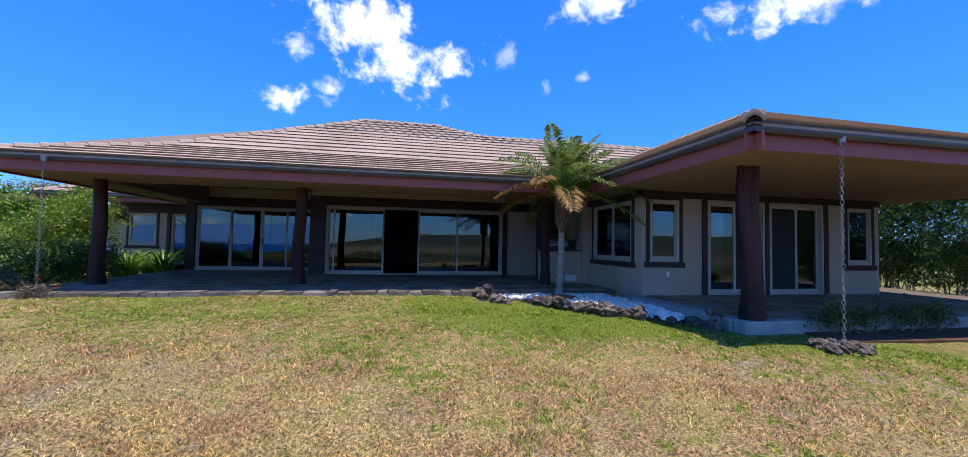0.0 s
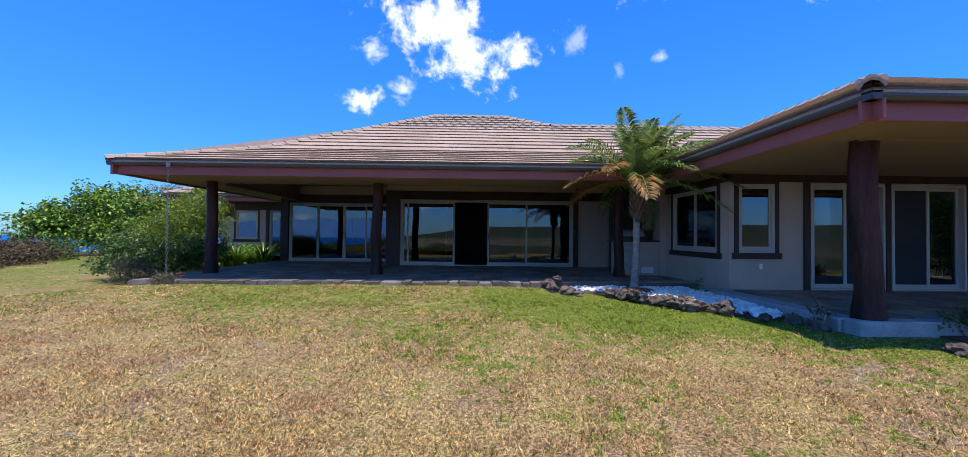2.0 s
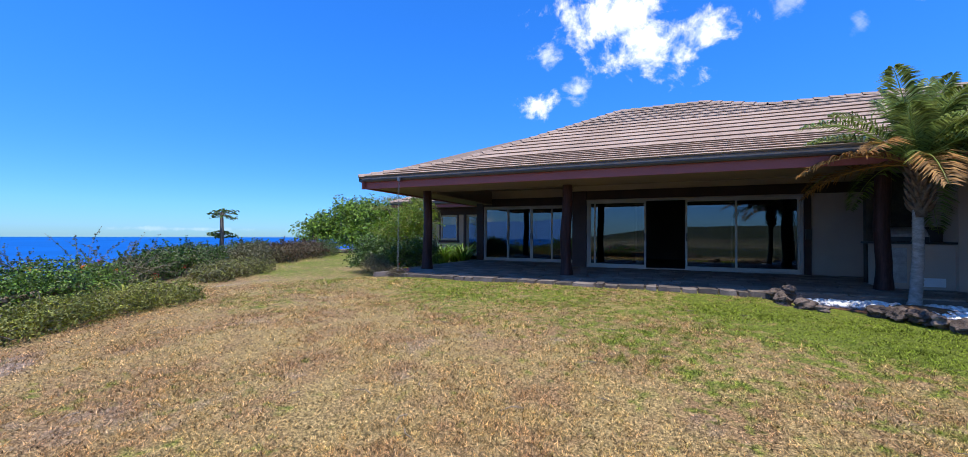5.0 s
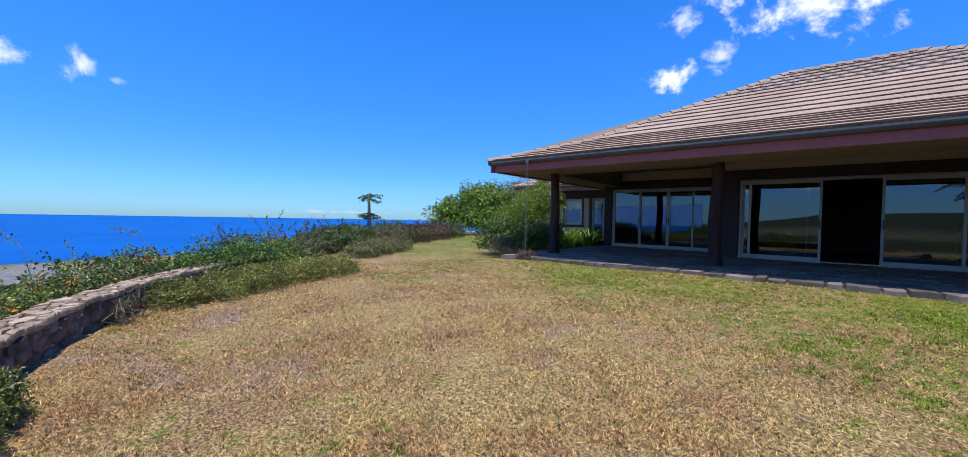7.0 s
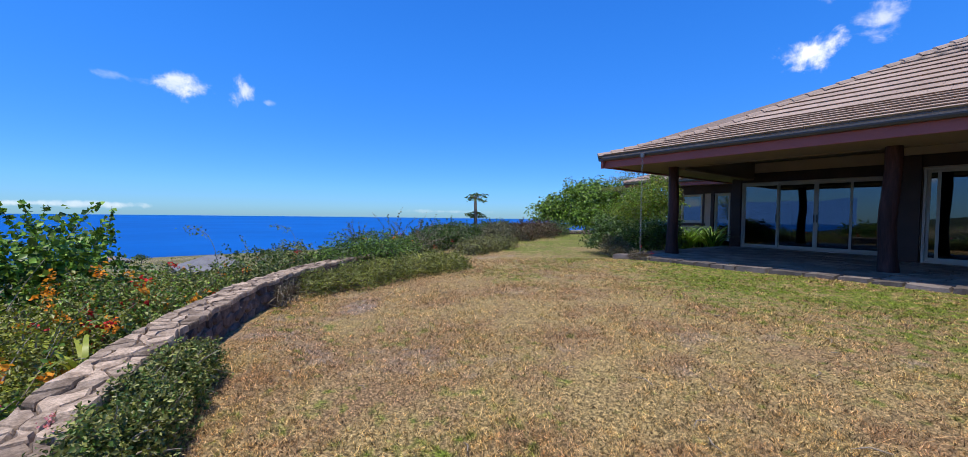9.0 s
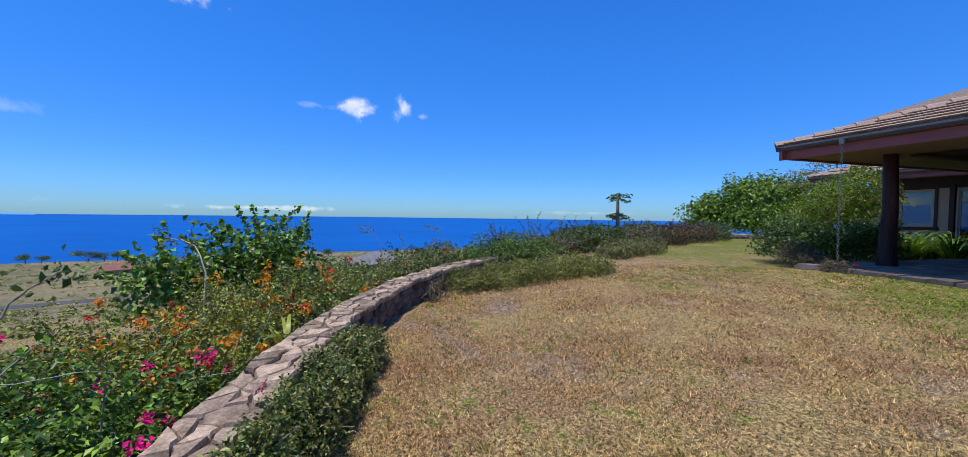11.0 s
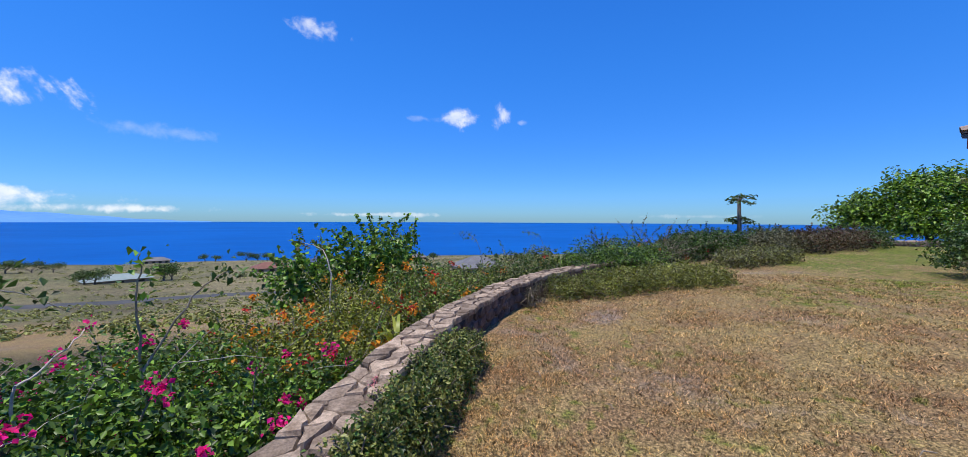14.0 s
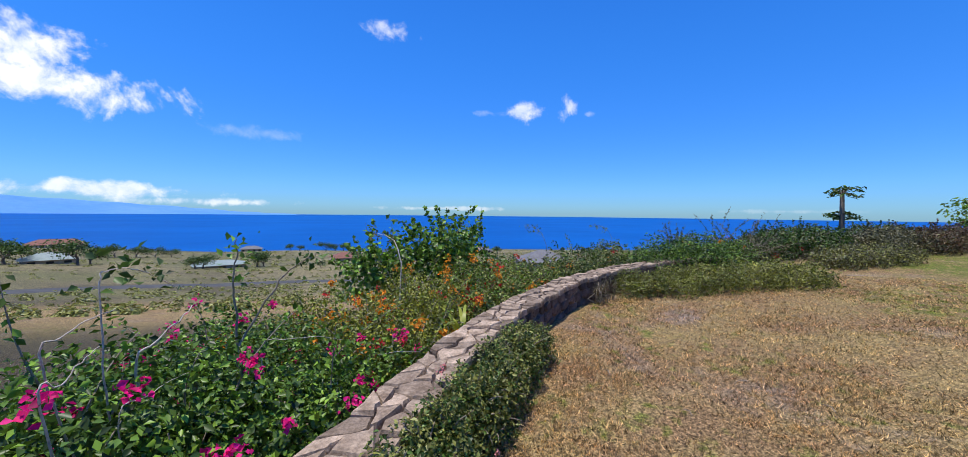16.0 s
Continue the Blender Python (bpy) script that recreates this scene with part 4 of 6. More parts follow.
# ---- plants: helpers ----
def unit(v):
    return v / (np.linalg.norm(v, axis=-1, keepdims=True) + 1e-9)


def leaves(pos, normal, size, g, aspect=0.55, fold=0.25):
    """Folded leaves of two triangles each: verts and faces."""
    n = len(pos)
    nrm = unit(normal)
    t = unit(np.cross(nrm, g.normal(size=(n, 3))))
    s = np.cross(nrm, t)
    L = (size * g.uniform(0.65, 1.35, n))[:, None]
    base, tip = pos - t * L * 0.5, pos + t * L * 0.5 - nrm * L * 0.12
    left = pos + s * L * aspect * 0.5 + nrm * L * fold * 0.5
    right = pos - s * L * aspect * 0.5 + nrm * L * fold * 0.5
    v = np.stack([base, right, tip, left], 1).reshape(-1, 3)
    k = np.arange(n)[:, None] * 4
    f = np.concatenate([k + [0, 1, 2], k + [0, 2, 3]], 1).reshape(-1, 3)
    return v, f


def lobe_points(lobes, n, g, shell=0.72):
    """Points in and on a heap of ellipsoids (x, y, z, rx, ry, rz), with outward normals; lumpy, denser towards the skin."""
    lobes = np.array(lobes, float)
    w = (lobes[:, 3] * lobes[:, 4] + lobes[:, 4] * lobes[:, 5] + lobes[:, 3] * lobes[:, 5])
    pick = g.choice(len(lobes), n, p=w / w.sum())
    d = unit(g.normal(size=(n, 3)))
    d[:, 2] = np.where(d[:, 2] < -0.35, -d[:, 2], d[:, 2])
    lump = 1 + 0.16 * np.sin(5 * d[:, 0] + 3 * pick) * np.sin(4 * d[:, 1] + pick) + 0.10 * np.sin(11 * d[:, 0] + 7 * d[:, 2] + pick) + 0.08 * np.sin(13 * d[:, 1] - 9 * d[:, 2])
    r = np.where(g.random(n) < 0.7, g.uniform(shell, 1.06, n), g.uniform(0.25, shell, n)) * lump
    L = lobes[pick]
    pos = L[:, :3] + d * L[:, 3:] * r[:, None]
    return pos, unit(d / L[:, 3:])


def shrub(name, lobes, n, size, material, label, category="shrub", group="", seed=0, blooms=(), sprigs=0, sprig_len=0.5, twigs=14, aspect=0.55, second=None, sprig_leaf=None, fold=0.25):
    """A shrub: foliage, woody stems, long shoots with leaves, and flower heads (material, count, size)."""
    g = np.random.default_rng(seed)
    lobes = [tuple(l) for l in lobes]
    cx, cy = np.mean([l[0] for l in lobes]), np.mean([l[1] for l in lobes])
    base = Vector((cx, cy, float(ground_height(cx, cy))))
    ob = holder(name, label, category, group)
    pos, nrm = lobe_points(lobes, n, g)
    low = ground_height(pos[:, 0], pos[:, 1])
    keep = pos[:, 2] > low + 0.02
    pos, nrm = pos[keep], nrm[keep]
    tilt = nrm * 0.7 + np.array([0, 0, 0.45]) + g.normal(scale=0.8, size=pos.shape)
    v, f = leaves(pos, tilt, size, g, aspect, fold)
    if second is not None:
        half = g.random(len(pos)) < second[1]
        va, fa = leaves(pos[half], tilt[half], size, g, aspect, fold)
        v, f = leaves(pos[~half], tilt[~half], size, g, aspect, fold)
        tagged(raw("foliage", va, fa, second[0], ob), kind="stuff")
    tagged(raw("foliage", v, f, material, ob), kind="stuff")
    lines, sv, sf, ns = [], [], [], 0
    for _ in range(twigs):
        L = lobes[g.integers(len(lobes))]
        d = unit(g.normal(size=3))
        d[2] = abs(d[2])
        end = np.array(L[:3]) + d * np.array(L[3:]) * g.uniform(0.6, 0.98)
        st = np.array([L[0] + g.uniform(-0.3, 0.3) * L[3], L[1] + g.uniform(-0.3, 0.3) * L[4], 0])
        st[2] = float(ground_height(st[0], st[1])) - 0.03
        mid = (st + end) / 2 + g.normal(scale=0.08, size=3)
        lines.append(([st, (st * 2 + mid) / 3, mid, (mid + end) / 2, end], [0.014, 0.012, 0.009, 0.006, 0.003]))
    for _ in range(sprigs):
        L = lobes[g.integers(len(lobes))]
        d = unit(g.normal(size=3) + np.array([0, 0, 0.9]))
        d[2] = abs(d[2])
        st = np.array(L[:3]) + d * np.array(L[3:]) * 0.8
        ln = sprig_len * g.uniform(0.5, 1.3)
        bend = g.normal(scale=0.35, size=3) + np.array([0, 0, -0.35])
        pts = [st + d * ln * u + bend * ln * u * u * 0.6 for u in np.linspace(0, 1, 7)]
        lines.append((pts, list(np.linspace(0.006, 0.002, 7))))
        m = int(10 + 26 * ln)
        us = g.uniform(0.2, 1.0, m)
        pp = np.array([st + d * ln * u + bend * ln * u * u * 0.6 for u in us]) + g.normal(scale=0.018, size=(m, 3))
        sv_, sf_ = leaves(pp, g.normal(size=(m, 3)) + np.array([0, 0, 0.8]), size, g, aspect, fold)
        sv.append(sv_)
        sf.append(sf_ + ns)
        ns += len(sv_)
    if lines:
        tagged(tubes("woody_growth", lines, TWIG, ob, "pale woody stems", 5), kind="stuff")
    if sv:
        tagged(raw("shoot_growth", np.concatenate(sv), np.concatenate(sf), sprig_leaf or material, ob, "leafy upright shoots"), kind="stuff")
    for mat_, count, sz in blooms:
        for _ in range(count):
            p, q = lobe_points(lobes, 1, g, 1.0)
            p = p + q * 0.07
            if p[0][2] < base.z + 0.15:
                continue
            m = int(g.integers(9, 30))
            pp = p + g.normal(scale=sz * (0.5 if m < 20 else 0.9), size=(m, 3))
            v, f = leaves(pp, q + g.normal(scale=0.7, size=(m, 3)), sz, g, 0.8, 0.35)
            tagged(raw("bloom", v, f, mat_, ob, "cluster of papery bracts"), kind="stuff")
    return ob


# ---- grass blades on the near lawn, thinner further off ----
def grass(n, seed=3):
    g = np.random.default_rng(seed)
    k = n // 14  # two thirds of the blades stand in tufts
    az, r = np.radians(g.uniform(-150, 62, k)), 1.2 + 11.5 * g.random(k) ** 1.15
    size = g.uniform(0.3, 1.0, k) ** 2
    pick = g.integers(0, k, n * 2 // 3)
    spread = (0.01 + 0.022 * size[pick])[:, None] * g.normal(size=(len(pick), 2))
    az2, r2 = np.radians(g.uniform(-150, 62, n - len(pick))), 1.2 + 11.5 * g.random(n - len(pick)) ** 1.15
    x = np.concatenate([r[pick] * np.sin(az[pick]) + spread[:, 0], r2 * np.sin(az2)])
    y = np.concatenate([r[pick] * np.cos(az[pick]) + spread[:, 1], r2 * np.cos(az2)])
    tall = np.concatenate([0.9 + 0.9 * size[pick], np.full(len(r2), 0.8)])
    r = np.hypot(x, y)
    ok = (edge_side(x, y) < -0.28) & (y < 9.38) & ~((x > 5.4) & (y > 5.2)) & ~((y > 8.2 + (3.4 - x) * 0.4) & (x > 2.0)) & ~((x > 3.4) & (y > 11.6 - x * 1.02))
    patch = np.sin(1.9 * x + 1.1 * y) * np.sin(2.3 * y - 0.7 * x) + 0.6 * np.sin(5.1 * x) * np.sin(4.3 * y + 1)
    ok &= g.random(n) < 0.72 + 0.28 * patch
    x, y, r, tall = x[ok], y[ok], r[ok], tall[ok]
    m = len(x)
    th = g.uniform(0, 2 * np.pi, m)
    h = g.uniform(0.008, 0.03, m) * (1 + 0.25 * patch[ok]) * tall
    w = g.uniform(0.002, 0.005, m) * (0.75 + r * 0.15)
    lean = g.normal(scale=0.7, size=(m, 2)) * h[:, None] * 1.1
    base = np.stack([x, y, lawn_height(x, y) - 0.004], -1)
    side = np.stack([np.cos(th), np.sin(th), np.zeros(m)], -1) * w[:, None]
    tip = base + np.stack([lean[:, 0], lean[:, 1], h], -1)
    v = np.stack([base - side, base + side, tip], 1).reshape(-1, 3)
    tagged(raw("grass", v, np.arange(3 * m).reshape(-1, 3), BLADE), "short dry straw-coloured lawn grass with green tufts", "grass", kind="stuff")


grass(900000)

# ---- the dry-stone garden wall ----
def wall_at(s):
    """Place and direction s metres along the wall's middle line."""
    for a, b in zip(WALL[:-1], WALL[1:]):
        d = math.hypot(b[0] - a[0], b[1] - a[1])
        if s <= d:
            u = s / d
            return a[0] + (b[0] - a[0]) * u, a[1] + (b[1] - a[1]) * u, (b[0] - a[0]) / d, (b[1] - a[1]) / d
        s -= d
    return (*WALL[-1], 0.0, 1.0)


WALL_LEN = sum(math.hypot(b[0] - a[0], b[1] - a[1]) for a, b in zip(WALL[:-1], WALL[1:]))
garden_wall = holder("garden_wall", "low curving garden wall of mortared brown field stones", "wall", kind="structure")


def build_wall():
    g = np.random.default_rng(31)
    half = 0.165
    # mortar core
    vs, fs = [], []
    steps = 60
    for k in range(steps + 1):
        x, y, dx, dy = wall_at(WALL_LEN * k / steps)
        for o, z in ((-half + 0.03, -0.75), (-half + 0.03, -0.034), (half - 0.03, -0.034), (half - 0.03, -0.75)):
            vs.append((x + dy * o, y - dx * o, z))
    for k in range(steps):
        for i in range(3):
            fs.append((4 * k + i, 4 * k + i + 1, 4 * k + 5 + i, 4 * k + 4 + i))
    raw("mortar_core", vs, fs, GROUT, garden_wall)
    # cap stones: broken courses with shared, crooked joints
    def place(sv, o):
        x, y, dx, dy = wall_at(min(max(sv, 0.0), WALL_LEN))
        return x + dy * o, y - dx * o
    lanes = [-half - 0.02, -0.055, 0.065, half + 0.02]
    wob = lambda sv, lane: lanes[lane] + (0.034 * math.sin(9.3 * sv + 2.1 * lane) + 0.03 * math.sin(21.7 * sv + 3 * lane) if 0 < lane < 3 else 0.018 * math.sin(8.1 * sv + lane))
    for row in range(3):
        sv = g.uniform(-0.15, 0.0)
        skew = 0.0
        while sv < WALL_LEN - 0.1:
            ln = g.uniform(0.09, 0.24)
            nskew = g.uniform(-0.06, 0.06)
            e = sv + ln
            q = [(sv + skew, wob(sv + skew, row)), (sv + ln * 0.5, wob(sv + ln * 0.5, row)), (e + nskew, wob(e + nskew, row)), (e + g.uniform(-0.02, 0.02), (wob(e, row) + wob(e, row + 1)) / 2), (e - nskew, wob(e - nskew, row + 1)), (sv + ln * g.uniform(0.35, 0.65), wob(sv + ln * 0.5, row + 1)), (sv - skew, wob(sv - skew, row + 1))]
            cs, co = sum(p[0] for p in q) / 7, sum(p[1] for p in q) / 7
            gap = 0.009
            flat = []
            for ps, po in q:
                d = math.hypot(ps - cs, po - co)
                k = max(0.5, 1 - gap / d)
                flat.append(place(cs + (ps - cs) * k, co + (po - co) * k))
            mx, my = place(cs, co)
            me = stone_mesh("cap_stone", [(p[0] - mx, p[1] - my) for p in flat], 0.06, g, 0.006, 0.1)
            ob = link("cap_stone", me, CAPSTONE, garden_wall)
            ob.matrix_basis = Matrix.Translation((mx, my, g.uniform(-0.012, 0.01))) @ Euler((g.uniform(-0.04, 0.04), g.uniform(-0.04, 0.04), 0)).to_matrix().to_4x4()
            sv, skew = e, nskew
    fk = []
    for _ in range(12):
        me = stone_mesh("face_stone", blob_outline(g, 0.5, 0.5, 7), 0.6, g, 0.06, 0.22)
        me.materials.append(FACESTONE)
        fk.append(me)
    for row, (z, h) in enumerate(((-0.11, 0.15), (-0.24, 0.16), (-0.37, 0.16))):
        s = 1.0 + g.uniform(0, 0.2)
        while s < WALL_LEN:
            ln = g.uniform(0.16, 0.38)
            x, y, dx, dy = wall_at(s + ln / 2)
            o = half - 0.02 + g.uniform(0, 0.03)
            out = Vector((dy, -dx, 0))
            al = Vector((dx, dy, 0))
            ob = new("face_stone", fk[g.integers(12)])
            ob.parent = garden_wall
            c = Vector((x, y, z + g.uniform(-0.02, 0.02))) + out * o
            m = Matrix(((al.x, 0, out.x, c.x), (al.y, 0, out.y, c.y), (0, 1, 0, c.z), (0, 0, 0, 1)))
            ob.matrix_basis = m @ Matrix.Rotation(g.uniform(-0.2, 0.2), 4, "Z") @ Matrix.Diagonal((ln * 1.02, h * g.uniform(0.9, 1.15), 0.12, 1))
            s += ln


build_wall()
# the far stretch of low wall before the tree
far_wall = holder("garden_wall", "far low stone wall at the lawn's end", "wall", kind="structure")
g = np.random.default_rng(33)
s = 0.0
while s < 6.0:
    ln = g.uniform(0.3, 0.6)
    a = Vector((-20.5, 21.5, -0.3)).lerp(Vector((-19.4, 27.4, -0.3)), (s + ln / 2) / 6.0)
    for z in (0.0, 0.17):
        me = stone_mesh("face_stone", blob_outline(g, ln * 0.5, 0.22, 7), 0.18, g, 0.02)
        o = link("face_stone", me, FACESTONE if z < 0.1 else CAPSTONE, far_wall)
        o.matrix_basis = Matrix.Translation((a.x, a.y, a.z + z + 0.16)) @ Matrix.Rotation(1.39, 4, "Z")
    s += ln

# ---- bushes beyond and before the wall ----
MIXED = "bougainvilleas over the garden wall"
shrub("bougainvillea", [(-2.55, -1.75, -0.4, 0.95, 0.8, 0.55), (-3.3, -1.8, -0.5, 0.8, 0.8, 0.6), (-1.7, -1.75, -0.5, 0.8, 0.7, 0.5), (-2.75, -1.15, -0.5, 0.6, 0.4, 0.45), (-1.9, -1.25, -0.6, 0.6, 0.4, 0.4), (-3.5, -1.05, -0.5, 0.55, 0.42, 0.45), (-2.1, -2.5, -0.45, 0.8, 0.7, 0.55), (-3.6, -2.6, -0.65, 0.9, 0.8, 0.7), (-1.75, -1.75, -0.3, 0.6, 0.5, 0.55), (-2.3, -2.05, -0.28, 0.65, 0.6, 0.55), (-1.45, -2.1, -0.4, 0.6, 0.6, 0.6)], 44000, 0.044, LEAF_BRIGHT, "green bougainvillea with magenta blooms leaning over the wall", "shrub", MIXED, 41, [(MAGENTA, 72, 0.033)], 46, 0.45, 80, 0.6, (LEAF_DARK, 0.5))
shrub("bougainvillea", [(-4.1, -1.05, -0.5, 0.55, 0.42, 0.45), (-4.2, -1.45, -0.45, 0.65, 0.6, 0.52), (-4.9, -0.98, -0.45, 0.7, 0.5, 0.48), (-5.4, -1.45, -0.4, 0.75, 0.6, 0.6), (-4.4, -2.2, -0.55, 0.7, 0.6, 0.6)], 20000, 0.038, LEAF_YELLOW, "yellow-green bougainvillea with orange blooms by the wall", "shrub", MIXED, 42, [(ORANGE, 60, 0.04), (RED, 16, 0.036)], 60, 0.4, 80, 0.6, (LEAF_OLIVE, 0.35))
shrub("bougainvillea", [(-6.2, -0.85, -0.35, 0.7, 0.55, 0.6), (-6.9, -0.25, -0.4, 0.7, 0.5, 0.55), (-5.8, -0.55, -0.5, 0.6, 0.4, 0.5), (-7.4, 0.15, -0.4, 0.6, 0.5, 0.5), (-7.4, -1.0, -0.5, 0.8, 0.6, 0.6)], 18000, 0.044, LEAF_OLIVE, "olive-green bougainvillea with orange and red blooms", "shrub", MIXED, 43, [(ORANGE, 30, 0.046), (RED, 20, 0.05)], 50, 0.4, 80, 0.6, (LEAF_BRIGHT, 0.4))
shrub("hibiscus", [(-7.0, -1.35, 0.15, 0.5, 0.55, 0.72), (-6.6, -1.8, 0.0, 0.5, 0.55, 0.66), (-7.7, -1.2, 0.05, 0.5, 0.5, 0.66), (-6.3, -2.3, -0.15, 0.5, 0.5, 0.6)], 3600, 0.075, LEAF_BRIGHT, "tall fresh green shrub standing above the bougainvilleas", "shrub", "", 44, (), 60, 0.55, 16, 0.8, (LEAF_DARK, 0.15))
shrub("bougainvillea", [(-8.1, 0.5, -0.4, 0.8, 0.5, 0.55), (-8.9, 0.95, -0.38, 0.8, 0.6, 0.6), (-9.7, 1.7, -0.3, 0.8, 0.65, 0.66), (-8.6, -0.5, -0.5, 0.9, 0.6, 0.6)], 13000, 0.05, LEAF_DARK, "dark green bougainvillea with a few red blooms", "shrub", MIXED, 45, [(RED, 6, 0.035), (ORANGE, 9, 0.035)], 36, 0.45, 30, 0.6, (LEAF_OLIVE, 0.5))
shrub("bougainvillea", [(-9.9, 3.0, -0.2, 0.7, 0.7, 0.66), (-10.5, 3.9, -0.18, 0.8, 0.85, 0.68), (-9.4, 2.35, -0.3, 0.5, 0.5, 0.55), (-11.1, 4.8, -0.2, 0.7, 0.7, 0.62)], 13000, 0.055, LEAF_DARK, "dense dark green shrub behind the low hedge", "shrub", MIXED, 46, [(ORANGE, 5, 0.035)], 16, 0.3, 16, 0.6, (LEAF_BRIGHT, 0.4))
shrub("bougainvillea", [(-12.2, 5.2, -0.25, 0.7, 0.7, 0.62), (-12.9, 6.1, -0.25, 0.7, 0.8, 0.62), (-13.4, 4.6, -0.3, 0.7, 0.7, 0.7)], 4600, 0.055, LEAF_GREY, "straggly grey-green shrub with orange and red blooms", "shrub", MIXED, 47, [(ORANGE, 6, 0.045), (RED, 4, 0.04)], 60, 0.9, 36, 0.5)
HEDGE = "low hedges along the lawn"
shrub("hedge", [(-7.6, 1.85, -0.36, 0.45, 0.42, 0.36), (-7.7, 2.45, -0.34, 0.6, 0.55, 0.4), (-7.9, 3.1, -0.3, 0.6, 0.6, 0.42), (-8.05, 3.8, -0.28, 0.62, 0.6, 0.43), (-8.3, 4.45, -0.26, 0.65, 0.6, 0.42), (-8.5, 5.0, -0.28, 0.6, 0.5, 0.38)], 24000, 0.045, LEAF_OLIVE, "low spreading olive-green hedge at the lawn's edge", "hedge", HEDGE, 48, (), 160, 0.16, 110, 0.45, (LEAF_YELLOW, 0.3))
shrub("hedge", [(-12.0, 7.9, -0.26, 0.7, 0.65, 0.4), (-12.6, 8.8, -0.22, 0.75, 0.75, 0.42), (-13.2, 9.8, -0.22, 0.75, 0.75, 0.42), (-13.7, 10.7, -0.25, 0.6, 0.6, 0.38)], 11000, 0.065, LEAF_OLIVE, "low grey-green hedge farther along the lawn", "hedge", HEDGE, 49, (), 60, 0.16, 40, 0.5, (LEAF_GREY, 0.5))
for k, (x, y, r, mat_, lab) in enumerate(((-14.4, 7.4, 0.9, LEAF_DARK, "dark green garden shrub at the lawn's far edge"), (-15.4, 9.6, 1.0, LEAF_DARK, "dark green garden shrub at the lawn's far edge"), (-16.2, 12.2, 1.1, LEAF_GREY, "grey-leaved garden shrub at the lawn's far edge"), (-17.2, 14.6, 1.1, LEAF_RED, "reddish garden shrub at the lawn's far edge"), (-18.4, 17.2, 1.2, LEAF_RED, "reddish garden shrub at the lawn's far edge"), (-19.8, 19.8, 1.2, LEAF_DARK, "dark green garden shrub at the lawn's far edge"), (-18.4, 10.6, 1.4, LEAF_DARK, "dark green garden shrub at the lawn's far edge"), (-20.8, 15.4, 1.5, LEAF_DARK, "dark green garden shrub at the lawn's far edge"))):
    z = float(ground_height(x, y))
    zz = max(z, -0.5)
    shrub("garden_shrub", [(x, y, zz + 0.3, r, r, 0.62), (x + 0.6 * r, y - 0.7 * r, zz + 0.22, r * 0.8, r * 0.8, 0.58), (x - 0.6 * r, y + 0.7 * r, zz + 0.3, r * 0.8, r * 0.8, 0.62)], 6000, 0.085, mat_, lab, "shrub", "shrubs at the lawn's far edge", 60 + k, [(RED, 3, 0.05)] if k == 0 else (), 26, 0.55, 14, 0.55, (LEAF_GREY, 0.25))
# low flowering ground cover in front of the wall
shrub("ground_cover", [(-1.9, -0.44, -0.24, 0.34, 0.2, 0.3), (-2.35, -0.36, -0.24, 0.34, 0.22, 0.3), (-2.8, -0.27, -0.24, 0.34, 0.23, 0.31), (-3.25, -0.17, -0.25, 0.34, 0.23, 0.3), (-3.75, -0.06, -0.25, 0.34, 0.22, 0.29), (-4.2, 0.08, -0.28, 0.3, 0.2, 0.24)], 34000, 0.027, LEAF_OLIVE, "low small-leaved shrub with pale pink flowers before the wall", "shrub", "", 50, [(PINK, 16, 0.014)], 170, 0.1, 90, 0.6, (LEAF_DARK, 0.4))
shrub("ground_cover", [(-6.9, 1.12, -0.3, 0.2, 0.16, 0.22), (-7.2, 1.34, -0.3, 0.18, 0.15, 0.22)], 1100, 0.025, LEAF_GREY, "dry brownish tuft at the wall's foot", "shrub", "", 51, (), 30, 0.15, 14, 0.3, (LEAF_RED, 0.4))


def strap_plant(name, x, y, z, n, length, width, material, label, seed, lift=0.9):
    """A clump of arching strap leaves."""
    g = np.random.default_rng(seed)
    ob = holder(name, label, "plant", at=(0, 0, 0))
    vs, fs, c = [], [], 0
    for _ in range(n):
        th, ln = g.uniform(0, 6.283), length * g.uniform(0.6, 1.15)
        d = np.array([math.cos(th), math.sin(th), 0])
        s = np.array([-d[1], d[0], 0]) * width
        st = np.array([x, y, z]) + d * g.uniform(0, 0.1) * (1 + length)
        up = lift * g.uniform(0.7, 1.25)
        for k, u in enumerate(np.linspace(0, 1, 6)):
            p = st + d * ln * u * (0.35 + 0.5 * u) + np.array([0, 0, ln * up * (u - 0.62 * u * u)])
            ww = (1 - u) ** 0.6 * (0.6 + 0.8 * u)
            vs += [p - s * ww, p + s * ww]
        for k in range(5):
            fs.append((c + 2 * k, c + 2 * k + 1, c + 2 * k + 3, c + 2 * k + 2))
        c += 12
    tagged(raw("leaf_tuft", vs, fs, material, ob), kind="stuff")
    return ob


